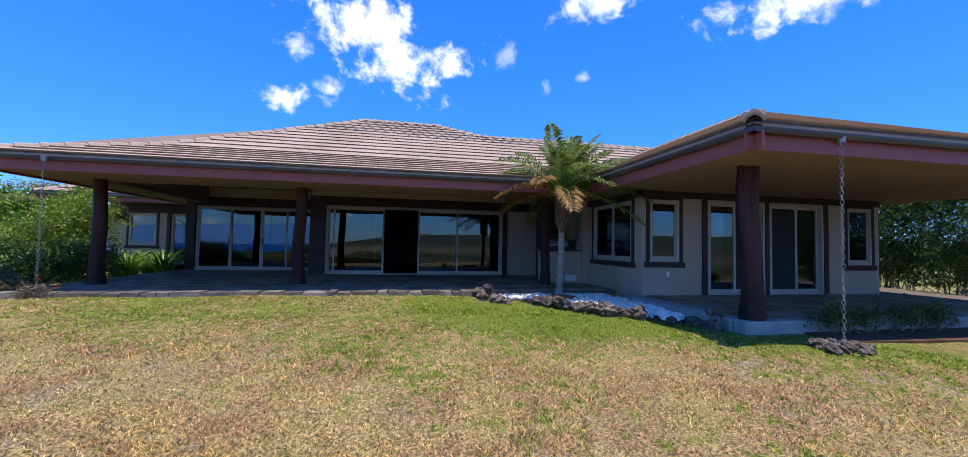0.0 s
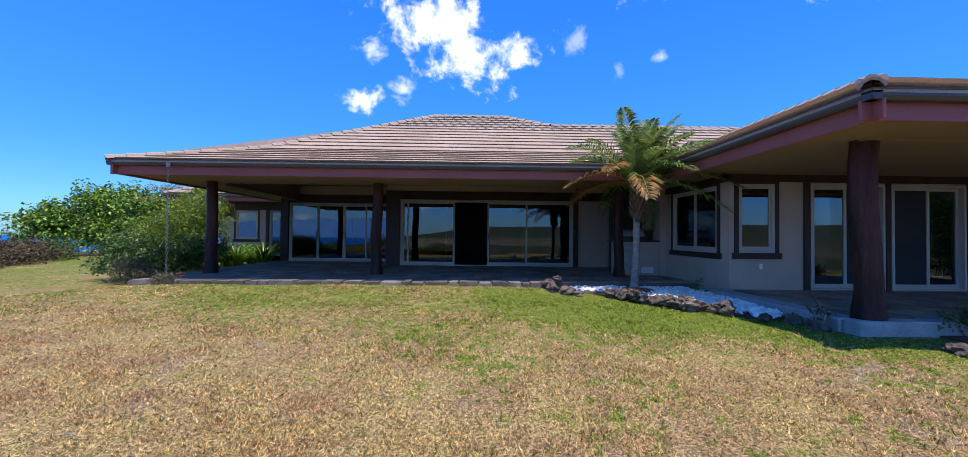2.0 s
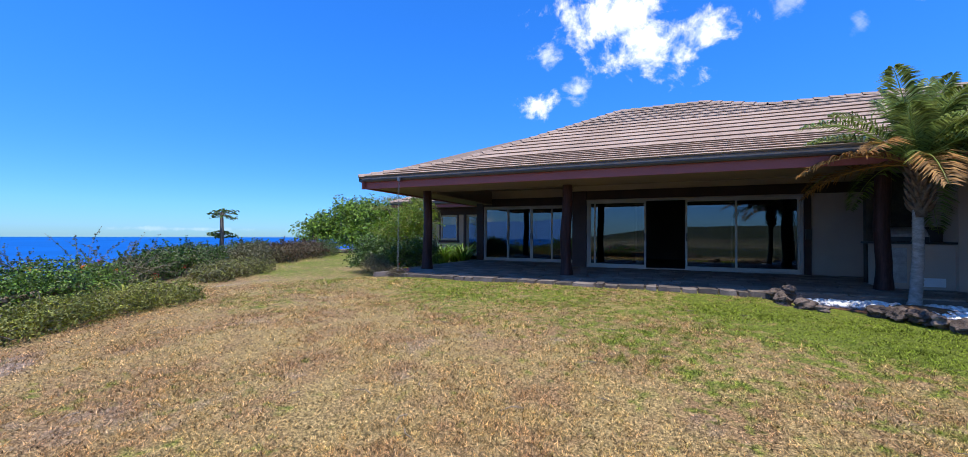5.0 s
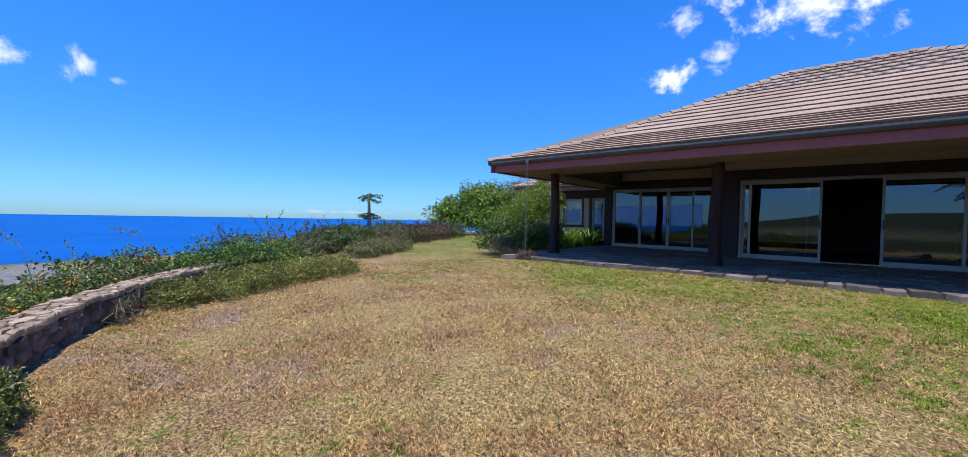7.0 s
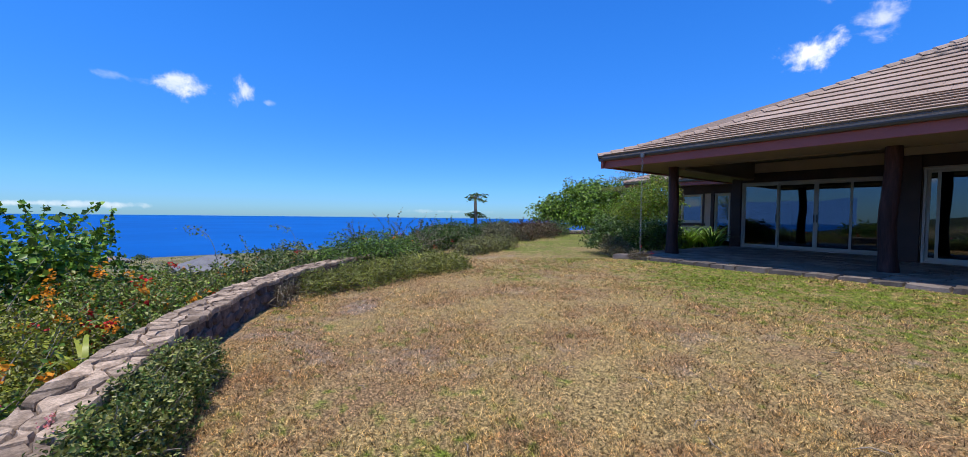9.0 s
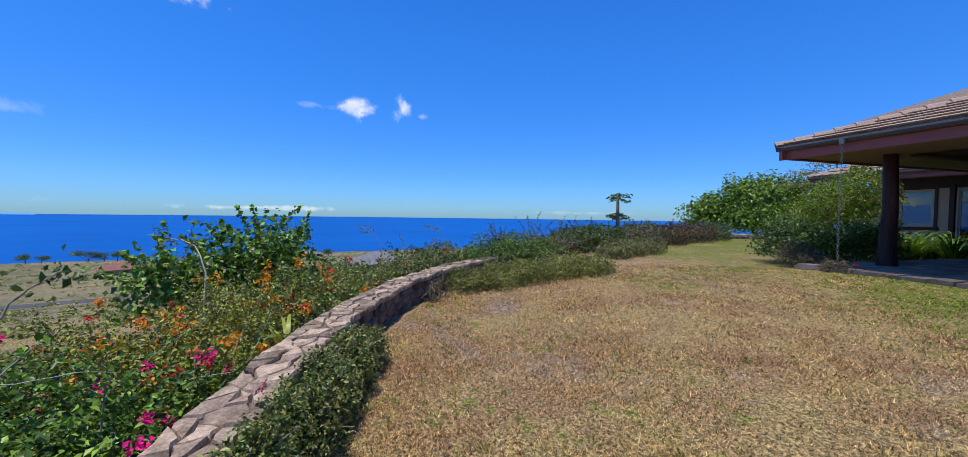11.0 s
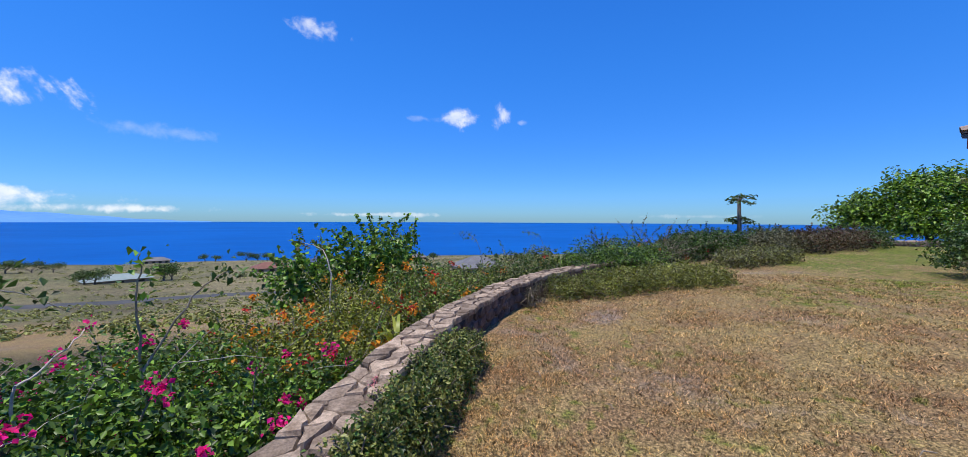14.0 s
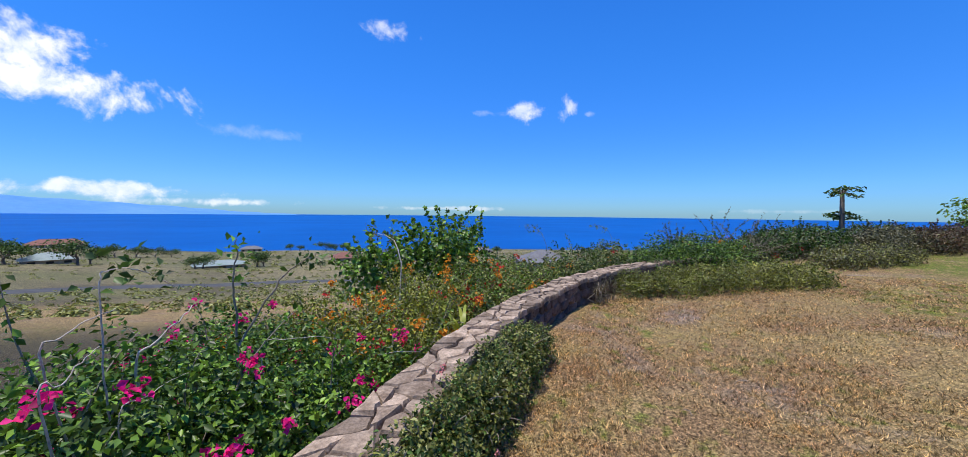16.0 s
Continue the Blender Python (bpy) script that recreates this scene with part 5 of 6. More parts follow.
strap_plant("spiky_plant", -4.5, -0.6, -0.3, 10, 0.55, 0.028, LEAF_YELLOW, "pale yellow-green spiky plant behind the wall", 71, 1.2)
strap_plant("spiky_plant", -9.0, 4.4, -0.1, 12, 0.45, 0.03, LEAF_YELLOW, "pale spiky leaves rising from the low hedge", 72, 1.2)
for k, (x, y, s) in enumerate(((-8.5, 15.6, 1.0), (-8.0, 16.6, 1.0), (-9.2, 16.3, 0.95), (-8.8, 17.3, 0.9))):
    strap_plant("strap_leaf_lily", x, y, -0.2, 120, 1.55 * s, 0.03, LEAF_BRIGHT, "clump of green strap-leaved lilies beside the terrace", 75 + k, 1.15)

# shrubs at the terrace's corner
shrub("garden_shrub", [(-8.5, 11.2, 0.2, 0.95, 0.9, 0.75), (-9.3, 11.9, 0.2, 0.9, 0.9, 0.8), (-7.9, 12.2, 0.15, 0.7, 0.8, 0.75), (-8.2, 13.4, 0.2, 0.7, 0.9, 0.8)], 13000, 0.075, LEAF_DARK, "dense dark green shrub beside the terrace corner", "shrub", "", 81, (), 30, 0.3, 12, 0.6)
shrub("garden_shrub", [(-7.8, 10.2, 0.0, 0.5, 0.42, 0.42), (-7.35, 10.0, -0.08, 0.36, 0.32, 0.3)], 4200, 0.04, LEAF_GREY, "small reddish-grey shrub at the terrace corner", "shrub", "", 82, [(RED, 3, 0.02)], 24, 0.2, 14, 0.5, (LEAF_RED, 0.3))
shrub("garden_shrub", [(-6.5, 9.5, -0.05, 0.3, 0.2, 0.2)], 800, 0.035, LEAF_RED, "small dark red bush at the post's foot", "shrub", "", 83, [(RED, 2, 0.02)], 14, 0.16, 10, 0.5, (LEAF_GREY, 0.4))
shrub("tall_shrub", [(-9.6, 14.3, 0.9, 0.8, 0.8, 1.1), (-8.9, 14.4, 1.3, 0.7, 0.8, 1.3), (-10.2, 15.6, 1.4, 0.9, 0.9, 1.2), (-10.4, 14.0, 0.7, 0.7, 0.7, 0.9)], 12000, 0.09, LEAF_LIME, "airy yellow-green tall shrub beside the house", "shrub", "", 84, (), 55, 0.7, 60, 0.35, (LEAF_YELLOW, 0.5))
for k, (x, y, w) in enumerate(((7.0, 5.28, 0.42), (7.5, 5.25, 0.35), (8.4, 5.25, 0.45), (9.0, 5.28, 0.4), (10.5, 5.2, 0.4))):
    shrub("garden_shrub", [(x, y, -0.02, w, 0.22, 0.24), (x + 0.2, y + 0.03, 0.05, w * 0.6, 0.2, 0.2)], 900, 0.045, LEAF_DARK, "small dark-leaved shrub along the concrete edge", "shrub", "small shrubs along the wing", 90 + k, (), 16, 0.18, 10, 0.5, (LEAF_RED, 0.3))


# ---- trees ----
def tree(name, x, y, height, crown, n, size, material, label, seed, trunk=0.16, second=None, z0=None):
    g = np.random.default_rng(seed)
    ob = holder(name, label, "tree")
    z = float(ground_height(x, y)) if z0 is None else z0
    fork = z + height * 0.28
    lines = [([(x, y, z - 0.1), (x + 0.05, y, z + height * 0.12), (x, y + 0.05, fork)], [trunk * 1.3, trunk, trunk * 0.8])]
    limbs = []
    for L in crown:
        c = np.array(L[:3])
        st = np.array([x, y, fork - g.uniform(0, 0.2) * height])
        mid = (st + c) / 2 + g.normal(scale=0.15, size=3)
        limbs.append(([st, mid, c], [trunk * 0.55, trunk * 0.35, trunk * 0.15]))
        for _ in range(7):
            d = unit(g.normal(size=3)) * np.array(L[3:]) * 0.9
            limbs.append(([c, c + d * 0.5 + g.normal(scale=0.08, size=3), c + d], [trunk * 0.15, trunk * 0.09, trunk * 0.03]))
    tubes("trunk", lines, BARK, ob, sides=9)
    tubes("limb", limbs, BARK, ob, sides=5)
    pos, nrm = lobe_points(crown, n, g, 0.6)
    tilt = nrm * 0.6 + np.array([0, 0, 0.5]) + g.normal(scale=0.6, size=pos.shape)
    if second is not None:
        h = g.random(n) < second[1]
        raw("crown", *leaves(pos[h], tilt[h], size, g), second[0], ob)
        pos, tilt = pos[~h], tilt[~h]
    raw("crown", *leaves(pos, tilt, size, g), material, ob)
    return ob


tree("round_tree", -23.5, 27.5, 4.6, [(-23.5, 27.5, 1.9, 2.7, 2.7, 2.2), (-25.8, 26.0, 1.0, 2.2, 2.2, 1.8), (-21.6, 29.4, 1.7, 2.4, 2.4, 2.2), (-22.2, 26.0, 0.6, 2.2, 2.2, 1.6), (-20.4, 31.4, 1.4, 2.2, 2.2, 2.1), (-24.6, 29.2, 2.4, 1.8, 1.8, 1.6), (-20.6, 28.0, 0.3, 2.0, 2.0, 1.4)], 42000, 0.22, LEAF_LIME, "round leafy green tree at the lawn's far end", 101, 0.2, (LEAF_DARK, 0.3), -0.8)
tree("feathery_tree", -16.5, 24.5, 5.0, [(-17.2, 24.0, 3.5, 1.9, 1.2, 0.35), (-15.6, 23.6, 3.9, 1.8, 1.2, 0.3), (-18.6, 25.0, 3.0, 1.4, 1.2, 0.3), (-14.0, 24.0, 3.3, 1.3, 1.0, 0.3)], 2600, 0.1, LEAF_OLIVE, "thin feathery tree behind the far room", 102, 0.1, None, -0.5)


def papaya(x, y):
    g = np.random.default_rng(105)
    z = float(ground_height(x, y))
    ob = holder("papaya_tree", "slender papaya tree with tufts of lobed leaves", "tree")
    tops = [((x, y, 1.9), 0.72), ((x - 0.25, y + 0.2, 1.0), 0.5)]
    tubes("trunk", [([(x, y, z), (x + 0.05, y, (z + 2) / 2), (x, y, 2.0)], [0.12, 0.09, 0.07]), ([(x + 0.02, y, 0.6), (x - 0.25, y + 0.2, 1.1)], [0.05, 0.04])], BARK, ob)
    stalks, vs, fs, n = [], [], [], 0
    for c, r in tops:
        for k in range(22):
            th, e = g.uniform(0, 6.283), g.uniform(-0.35, 0.75)
            d = np.array([math.cos(th) * math.cos(e), math.sin(th) * math.cos(e), math.sin(e) * 0.7])
            p = np.array(c) + d * r * g.uniform(0.5, 0.95)
            stalks.append(([c, (np.array(c) + p) / 2 + np.array([0, 0, 0.06]), p], [0.014, 0.011, 0.008]))
            pp = p + g.normal(scale=0.09, size=(9, 3)) * np.array([1, 1, 0.35])
            v, f = leaves(pp, np.array([0, 0, 1.0]) + g.normal(scale=0.35, size=(9, 3)), 0.17, g, 0.45)
            vs.append(v)
            fs.append(f + n)
            n += len(v)
    tagged(tubes("stalk_growth", stalks, BARK, ob, sides=4), kind="stuff")
    raw("crown", np.concatenate(vs), np.concatenate(fs), LEAF_DARK, ob)


papaya(-18.3, 12.3)


def palm(x, y, z):
    """A small date palm: ringed grey trunk, fibrous neck, arching fronds with drooping leaflets."""
    g = np.random.default_rng(111)
    ob = holder("palm_tree", "small date palm with grey trunk and windblown green fronds", "palm tree")
    vs, fs, sides, rows = [], [], 16, 60
    for k in range(rows):
        u = k / (rows - 1)
        zz = z - 0.05 + u * 2.0
        r = (0.085 - 0.018 * u + 0.05 * max(0, 1 - u * 9)) * (1 + 0.07 * (k % 2))
        cx, cy = x + 0.10 * u + 0.03 * math.sin(4 * u), y + 0.03 * math.sin(3 * u)
        for s in range(sides):
            th = 6.2832 * s / sides
            q = r * (1 + 0.06 * math.sin(5 * th + 2.4 * k))
            vs.append((cx + q * math.cos(th), cy + q * math.sin(th), zz))
    fs = [(k * sides + s, k * sides + (s + 1) % sides, (k + 1) * sides + (s + 1) % sides, (k + 1) * sides + s) for k in range(rows - 1) for s in range(sides)]
    raw("trunk", vs, fs, PALMBARK, ob, "", True)
    neck = np.array([x + 0.1, y, z + 2.15])
    boots = []
    for k in range(60):
        th, h = k * 2.4, -0.45 + 0.75 * k / 60
        d = np.array([math.cos(th), math.sin(th), 0])
        st = neck + d * 0.09 + np.array([0, 0, h])
        boots.append(([st, st + d * 0.06 + np.array([0, 0, 0.06]), st + d * 0.11 + np.array([0, 0, 0.16])], [0.03, 0.026, 0.01]))
    boots.append(([neck - np.array([0, 0, 0.55]), neck - np.array([0, 0, 0.1]), neck + np.array([0, 0, 0.35])], [0.085, 0.13, 0.09]))
    tubes("fibrous_neck", boots, FIBRE, ob, "brown fibrous leaf bases", 7)
    top = neck + np.array([0, 0, 0.32])
    for k in range(46):
        th = k * 2.39996 + g.uniform(-0.2, 0.2)
        age = k / 45.0
        e = 1.4 - 1.12 * age + g.uniform(-0.12, 0.12)
        ln = g.uniform(2.3, 2.8) * (0.75 if age < 0.1 else 1.0) * (0.8 if math.sin(th) < -0.6 else 1.0)
        dead = age > 0.8 and math.cos(th) < -0.6 and math.sin(th) > -0.35
        ln *= 0.75 if dead else 1.0
        d = np.array([math.cos(th) * math.cos(e), math.sin(th) * math.cos(e), math.sin(e)])
        d = unit(d + np.array([0.14, 0.0, 0.0]))
        droop = 0.46 + 0.46 * age
        line = lambda u: top + d * ln * u + np.array([0.10 * u * u, 0.0, -droop * ln * u * u * 0.62])
        us = np.linspace(0, 1, 9)
        pts = [line(u) for u in us]
        fr = tubes("frond", [(pts, list(np.linspace(0.016, 0.004, 9)))], LEAF_DEAD if dead else LEAF_PALM, ob, "dry orange frond" if dead else "", 5)
        m = 84
        uu = np.repeat(np.linspace(0.1, 1.0, m), 2)
        sd = np.tile([1.0, -1.0], m)
        p = np.array([line(u) for u in uu])
        tg = unit(np.array([line(min(u + 0.02, 1.02)) - line(u - 0.02) for u in uu]))
        side = unit(np.cross(tg, np.array([0, 0, 1.0]))) * sd[:, None]
        upv = np.cross(side, tg) * sd[:, None]
        L = (0.40 * np.sin(np.clip(uu, 0.05, 1) * 2.6 + 0.35) + 0.05)[:, None] * g.uniform(0.85, 1.1, (2 * m, 1))
        dirn = unit(side * 0.85 + tg * 0.65 + upv * 0.3 + g.normal(scale=0.12, size=(2 * m, 3)))
        wv = unit(np.cross(dirn, upv)) * 0.015
        mid = p + dirn * L * 0.5
        tip = p + dirn * L + np.array([0.03, 0, 0]) + np.array([0, 0, -0.35]) * L
        v = np.stack([p, mid + wv, tip, mid - wv], 1).reshape(-1, 3)
        faded = (np.full(2 * m, True) if dead else uu > 0.55) if dead or (age > 0.7 and math.cos(th) < -0.25) else np.full(2 * m, False)
        for sel, mat_ in ((~faded, LEAF_PALM), (faded, LEAF_DEAD)):
            if sel.any():
                q = v.reshape(-1, 4, 3)[sel].reshape(-1, 3)
                raw("leaf_blade", q, np.arange(len(q)).reshape(-1, 4), mat_, fr)


palm(4.2, 9.5, -0.18)

# tall oleander screen on the far side of the wing
for k in range(7):
    y = 4.5 + 2.1 * k
    x = 16.2 + 0.25 * math.sin(k * 2.1) + 0.12 * k
    top = 3.2 + 0.5 * math.sin(k * 1.7) + 0.25 * k
    shrub("oleander", [(x, y, 1.0, 0.9, 1.25, 1.35), (x + 0.2, y + 0.4, top - 1.0, 0.95, 1.2, 1.2), (x - 0.1, y - 0.5, top - 1.3, 0.85, 1.1, 1.2), (x + 0.1, y, 0.35, 0.9, 1.2, 0.9)], 15000, 0.13, LEAF_DARK, "tall leafy oleander in a dense screen", "shrub", "oleander screen", 120 + k, (), 30, 0.6, 40, 0.22, (LEAF_BRIGHT, 0.35))

# ---- palm bed: pebbles, lava rocks, soil ----
def inside(px, py, poly):
    res = np.zeros(px.shape, bool)
    for (ax, ay), (bx, by) in zip(poly, poly[1:] + poly[:1]):
        c = ((ay > py) != (by > py)) & (px < (bx - ax) * (py - ay) / (by - ay + 1e-12) + ax)
        res ^= c
    return res


def lump(name, r, seed, material, rough=0.25, squash=0.6, level=2):
    g = np.random.default_rng(seed)
    bm = bmesh.new()
    bmesh.ops.create_icosphere(bm, subdivisions=level, radius=r)
    ph = g.uniform(0, 6.28, 6)
    for v in bm.verts:
        d = v.co.normalized()
        k = 1 + rough * (math.sin(3 * d.x + ph[0]) * math.sin(3 * d.y + ph[1]) + 0.6 * math.sin(6 * d.z + ph[2] + 4 * d.x) + 0.35 * math.sin(11 * d.y + ph[3]))
        v.co = Vector((d.x, d.y * 0.85, d.z * squash)) * r * k
    me = bpy.data.meshes.new(name)
    bm.to_mesh(me)
    bm.free()
    me.materials.append(material)
    return me


BED = [(2.35, 9.55), (3.0, 9.7), (5.5, 9.75), (5.85, 8.4), (5.8, 7.0), (5.2, 6.25), (4.75, 6.5), (4.3, 7.2), (3.7, 8.2), (3.0, 8.9)]
bed = [Vector((x, y, -0.155)) for x, y in BED]
tagged(slab_poly("planting_bed", [tuple(p) for p in bed], 0.2, SOIL, None), "red soil bed round the palm", "ground", kind="structure")
tagged(slab_poly("soil_strip", [(6.6, 4.75, -0.168), (12.5, 4.4, -0.168), (14.0, 5.42, -0.168), (6.6, 5.42, -0.168)], 0.2, SOIL, None), "bare red soil strip along the wing", "ground", kind="structure")
g = np.random.default_rng(141)
PEB = [(2.6, 9.55), (3.0, 9.7), (5.4, 9.7), (5.8, 8.3), (5.75, 7.0), (5.2, 6.3), (4.85, 6.5), (4.7, 7.3), (4.3, 8.0), (3.9, 8.7), (3.0, 9.1)]
px, py = g.uniform(2.5, 5.9, 5200), g.uniform(6.2, 9.8, 5200)
ok = inside(px, py, PEB)
px, py = px[ok], py[ok]
kinds = [lump("pebble", 0.05, 150 + k, PEBBLE, 0.12, 0.55, 1) for k in range(5)]
pebbles = holder("pebbles", "white rounded pebbles spread round the palm", "pebbles")
vs, fs, n, made = [], [], 0, 0
for x, y in zip(px, py):
    me = kinds[int(g.integers(5))]
    m = Matrix.Translation((x, y, -0.145 + g.uniform(0, 0.05))) @ Euler((g.uniform(-0.4, 0.4), g.uniform(-0.4, 0.4), g.uniform(0, 6.28))).to_matrix().to_4x4() @ Matrix.Scale(g.uniform(0.55, 1.45), 4)
    if made < 300 and y < 7.6:
        ob = new("pebble", me)
        ob.parent = pebbles
        ob.matrix_basis = m
        made += 1
    else:
        mm = np.array(m)
        vs.append(np.array([tuple(v.co) for v in me.vertices]) @ mm[:3, :3].T + mm[:3, 3])
        fs.append(np.array([tuple(p.vertices) for p in me.polygons]) + n)
        n += len(me.vertices)
if vs:
    tagged(raw("pebble_spread", np.concatenate(vs), np.concatenate(fs), PEBBLE, pebbles, "", True), kind="stuff")
rock_kinds = [lump("lava_rock", 0.16, 170 + k, LAVA, 0.3, 0.75, 3) for k in range(6)]


def rock(x, y, z, s, k, label="rough dark lava rock edging the palm bed", group="lava rocks round the bed"):
    ob = new("lava_rock", rock_kinds[k % 6])
    ob.matrix_basis = pose(x, y, z, g.uniform(-20, 20), g.uniform(-20, 20), g.uniform(0, 360)) @ Matrix.Scale(s, 4)
    return tagged(ob, label, "rock", group)


for k in range(34):
    u = k / 33
    x, y = 3.45 + 1.25 * u + g.uniform(-0.12, 0.12), 8.35 - 1.7 * u + g.uniform(-0.15, 0.2)
    rock(x, y, -0.12 + g.uniform(-0.02, 0.05), g.uniform(0.45, 0.95), k)
for x, y, z, s in ((2.25, 9.1, -0.1, 1.1), (2.5, 8.8, -0.12, 0.9), (2.2, 9.45, -0.02, 1.0), (2.4, 9.4, 0.06, 0.8), (2.6, 9.15, -0.12, 0.7), (2.7, 8.6, -0.14, 0.6)):
    rock(x, y, z, s, int(s * 10))
rock(5.3, 5.75, -0.14, 0.95, 2, "grey boulder beside the terrace step", "")
for x, y, s in ((5.2, 6.0, 0.7), (4.9, 6.2, 0.6), (5.55, 8.8, 0.5), (5.5, 9.2, 0.45)):
    rock(x, y, -0.12, s, int(s * 10))
shrub("seedling", [(5.45, 9.0, -0.08, 0.1, 0.1, 0.16)], 60, 0.04, LEAF_DARK, "small dry seedling among the pebbles", "plant", "", 142, (), 5, 0.2, 5)
shrub("seedling", [(5.35, 5.75, 0.0, 0.08, 0.08, 0.12)], 50, 0.045, LEAF_RED, "small red-leaved plant by the boulder", "plant", "", 143, (), 5, 0.15, 4)
mulch = lump("mulch_mound", 0.62, 180, FIBRE, 0.1, 0.16, 3)
tagged(link("mulch_mound", mulch, FIBRE, None, at=(4.05, 9.0, -0.15)), "mound of brown palm mulch under the palm", "mulch")
tagged(part("stepping_slab", boxes((3.15, 3.95, 9.05, 9.35, -0.2, -0.1), bevel=0.02), CONCRETE, None), "flat pale concrete slab in the pebbles", "slab")


# ---- rain chains ----
def rain_chain(x, y, top, ground, label):
    ob = holder("rain_chain", label, "rain chain")
    me = bpy.data.meshes.new("link")
    R, r, n, k = 0.021, 0.0042, 14, 6
    vs, fs = [], []
    for i in range(n):
        a = 6.2832 * i / n
        cx, cz = R * math.cos(a), R * 1.55 * math.sin(a)
        for j in range(k):
            b = 6.2832 * j / k
            vs.append((cx + r * math.cos(b) * math.cos(a), r * math.sin(b), cz + r * math.cos(b) * math.sin(a)))
    for i in range(n):
        for j in range(k):
            fs.append((i * k + j, ((i + 1) % n) * k + j, ((i + 1) % n) * k + (j + 1) % k, i * k + (j + 1) % k))
    me.from_pydata(vs, [], fs)
    me.materials.append(STEEL)
    step = 0.06
    for i in range(int((top - ground) / step)):
        o = new("link", me)
        o.parent = ob
        o.matrix_basis = Matrix.Translation((x + 0.004 * math.sin(i), y, top - 0.04 - i * step)) @ Matrix.Rotation(radians(90 * (i % 2) + 20), 4, "Z")
    bm = bmesh.new()
    bmesh.ops.create_cone(bm, cap_ends=True, segments=16, radius1=0.045, radius2=0.055, depth=0.1, matrix=Matrix.Translation((x, y, top + 0.03)))
    part("outlet", bm, STEEL, ob, "grey gutter outlet cup")


rain_chain(6.17, 4.46, 2.56, -0.18, "galvanised rain chain hanging from the wing gutter")
rain_chain(-6.45, 9.45, 2.57, -0.15, "galvanised rain chain hanging from the terrace gutter")
for k in range(16):
    a = k * 2.4
    r = 0.08 + 0.028 * k
    rock(6.2 + r * math.cos(a) * 0.85, 4.5 + r * math.sin(a) * 0.55, -0.16, g.uniform(0.3, 0.6), k, "dark splash stone under the rain chain", "splash stones")

# ---- grill niche beside the terrace ----
counter = holder("grill_counter", "stucco grill counter with dark granite top", "counter")
part("body", boxes((4.62, 5.868, 11.5, 12.3, -0.03, 0.94), bevel=0.01), STUCCO, counter)
part("top", boxes((4.5, 5.866, 11.42, 12.34, 0.94, 0.985), bevel=0.008), BLACK, counter, "black granite top")
part("backsplash", boxes((5.0, 5.866, 11.9, 12.0, 0.987, 1.3), bevel=0.006), BLACK, counter, "black stone backsplash")
part("door", boxes((4.64, 4.95, 11.475, 11.499, 0.12, 0.86), bevel=0.004), STEEL, counter, "steel cabinet door")
part("vent", boxes((5.2, 5.55, 11.485, 11.499, 0.06, 0.24), bevel=0.004), WHITE, counter, "white vent cover")
grill = holder("gas_grill", "covered grey gas grill set on the counter", "grill")
bm = bmesh.new()
bmesh.ops.create_cone(bm, cap_ends=True, segments=20, radius1=0.22, radius2=0.22, depth=0.6, matrix=Matrix.Translation((5.0, 11.72, 1.08)) @ Matrix.Rotation(radians(90), 4, "Y"))
part("hood", bm, STEEL, grill)
part("base", boxes((4.68, 5.32, 11.5, 11.88, 0.987, 1.1), bevel=0.01), BLACK, grill)
part("rail", boxes((4.7, 5.3, 11.455, 11.475, 1.1, 1.12)), STEEL, grill)
part("wall", boxes((4.7, 5.69, 12.6, 12.75, -0.03, 2.95)), DARK_MOTTLE, house, "dark mottled wall behind the grill")
# small things on the walls and doors
outlet = holder("outlet_box", "white outdoor outlet cover on the stucco wall", "outlet")
part("cover", boxes((6.50, 6.57, 8.565, 8.598, 0.42, 0.54), bevel=0.008), WHITE, outlet)
part("flap", boxes((6.508, 6.562, 8.555, 8.564, 0.43, 0.53), bevel=0.004), WHITE, outlet)
cup = tagged(part("cup", bmesh.new(), WHITE, None), "small white cup on the door track", "cup")
bm = bmesh.new()
bmesh.ops.create_cone(bm, cap_ends=True, segments=14, radius1=0.03, radius2=0.042, depth=0.1, matrix=Matrix.Translation((8.52, 8.52, 0.053)))
bm.to_mesh(cup.data)
bm.free()
hang = holder("wall_speaker", "small black loudspeaker hanging under the beam", "speaker")
part("body", boxes((4.0, 4.14, 14.3, 14.42, 1.0, 1.3), bevel=0.01), BLACK, hang)
sg = holder("hanging_plant", "shaggy brown hanging basket under the far eave", "plant")
g2 = np.random.default_rng(190)
pos, nrm = lobe_points([(-9.6, 16.8, 1.85, 0.28, 0.28, 0.45)], 700, g2)
raw("foliage", *leaves(pos, nrm + np.array([0, 0, -0.5]), 0.14, g2, 0.2), LEAF_GREY, sg)


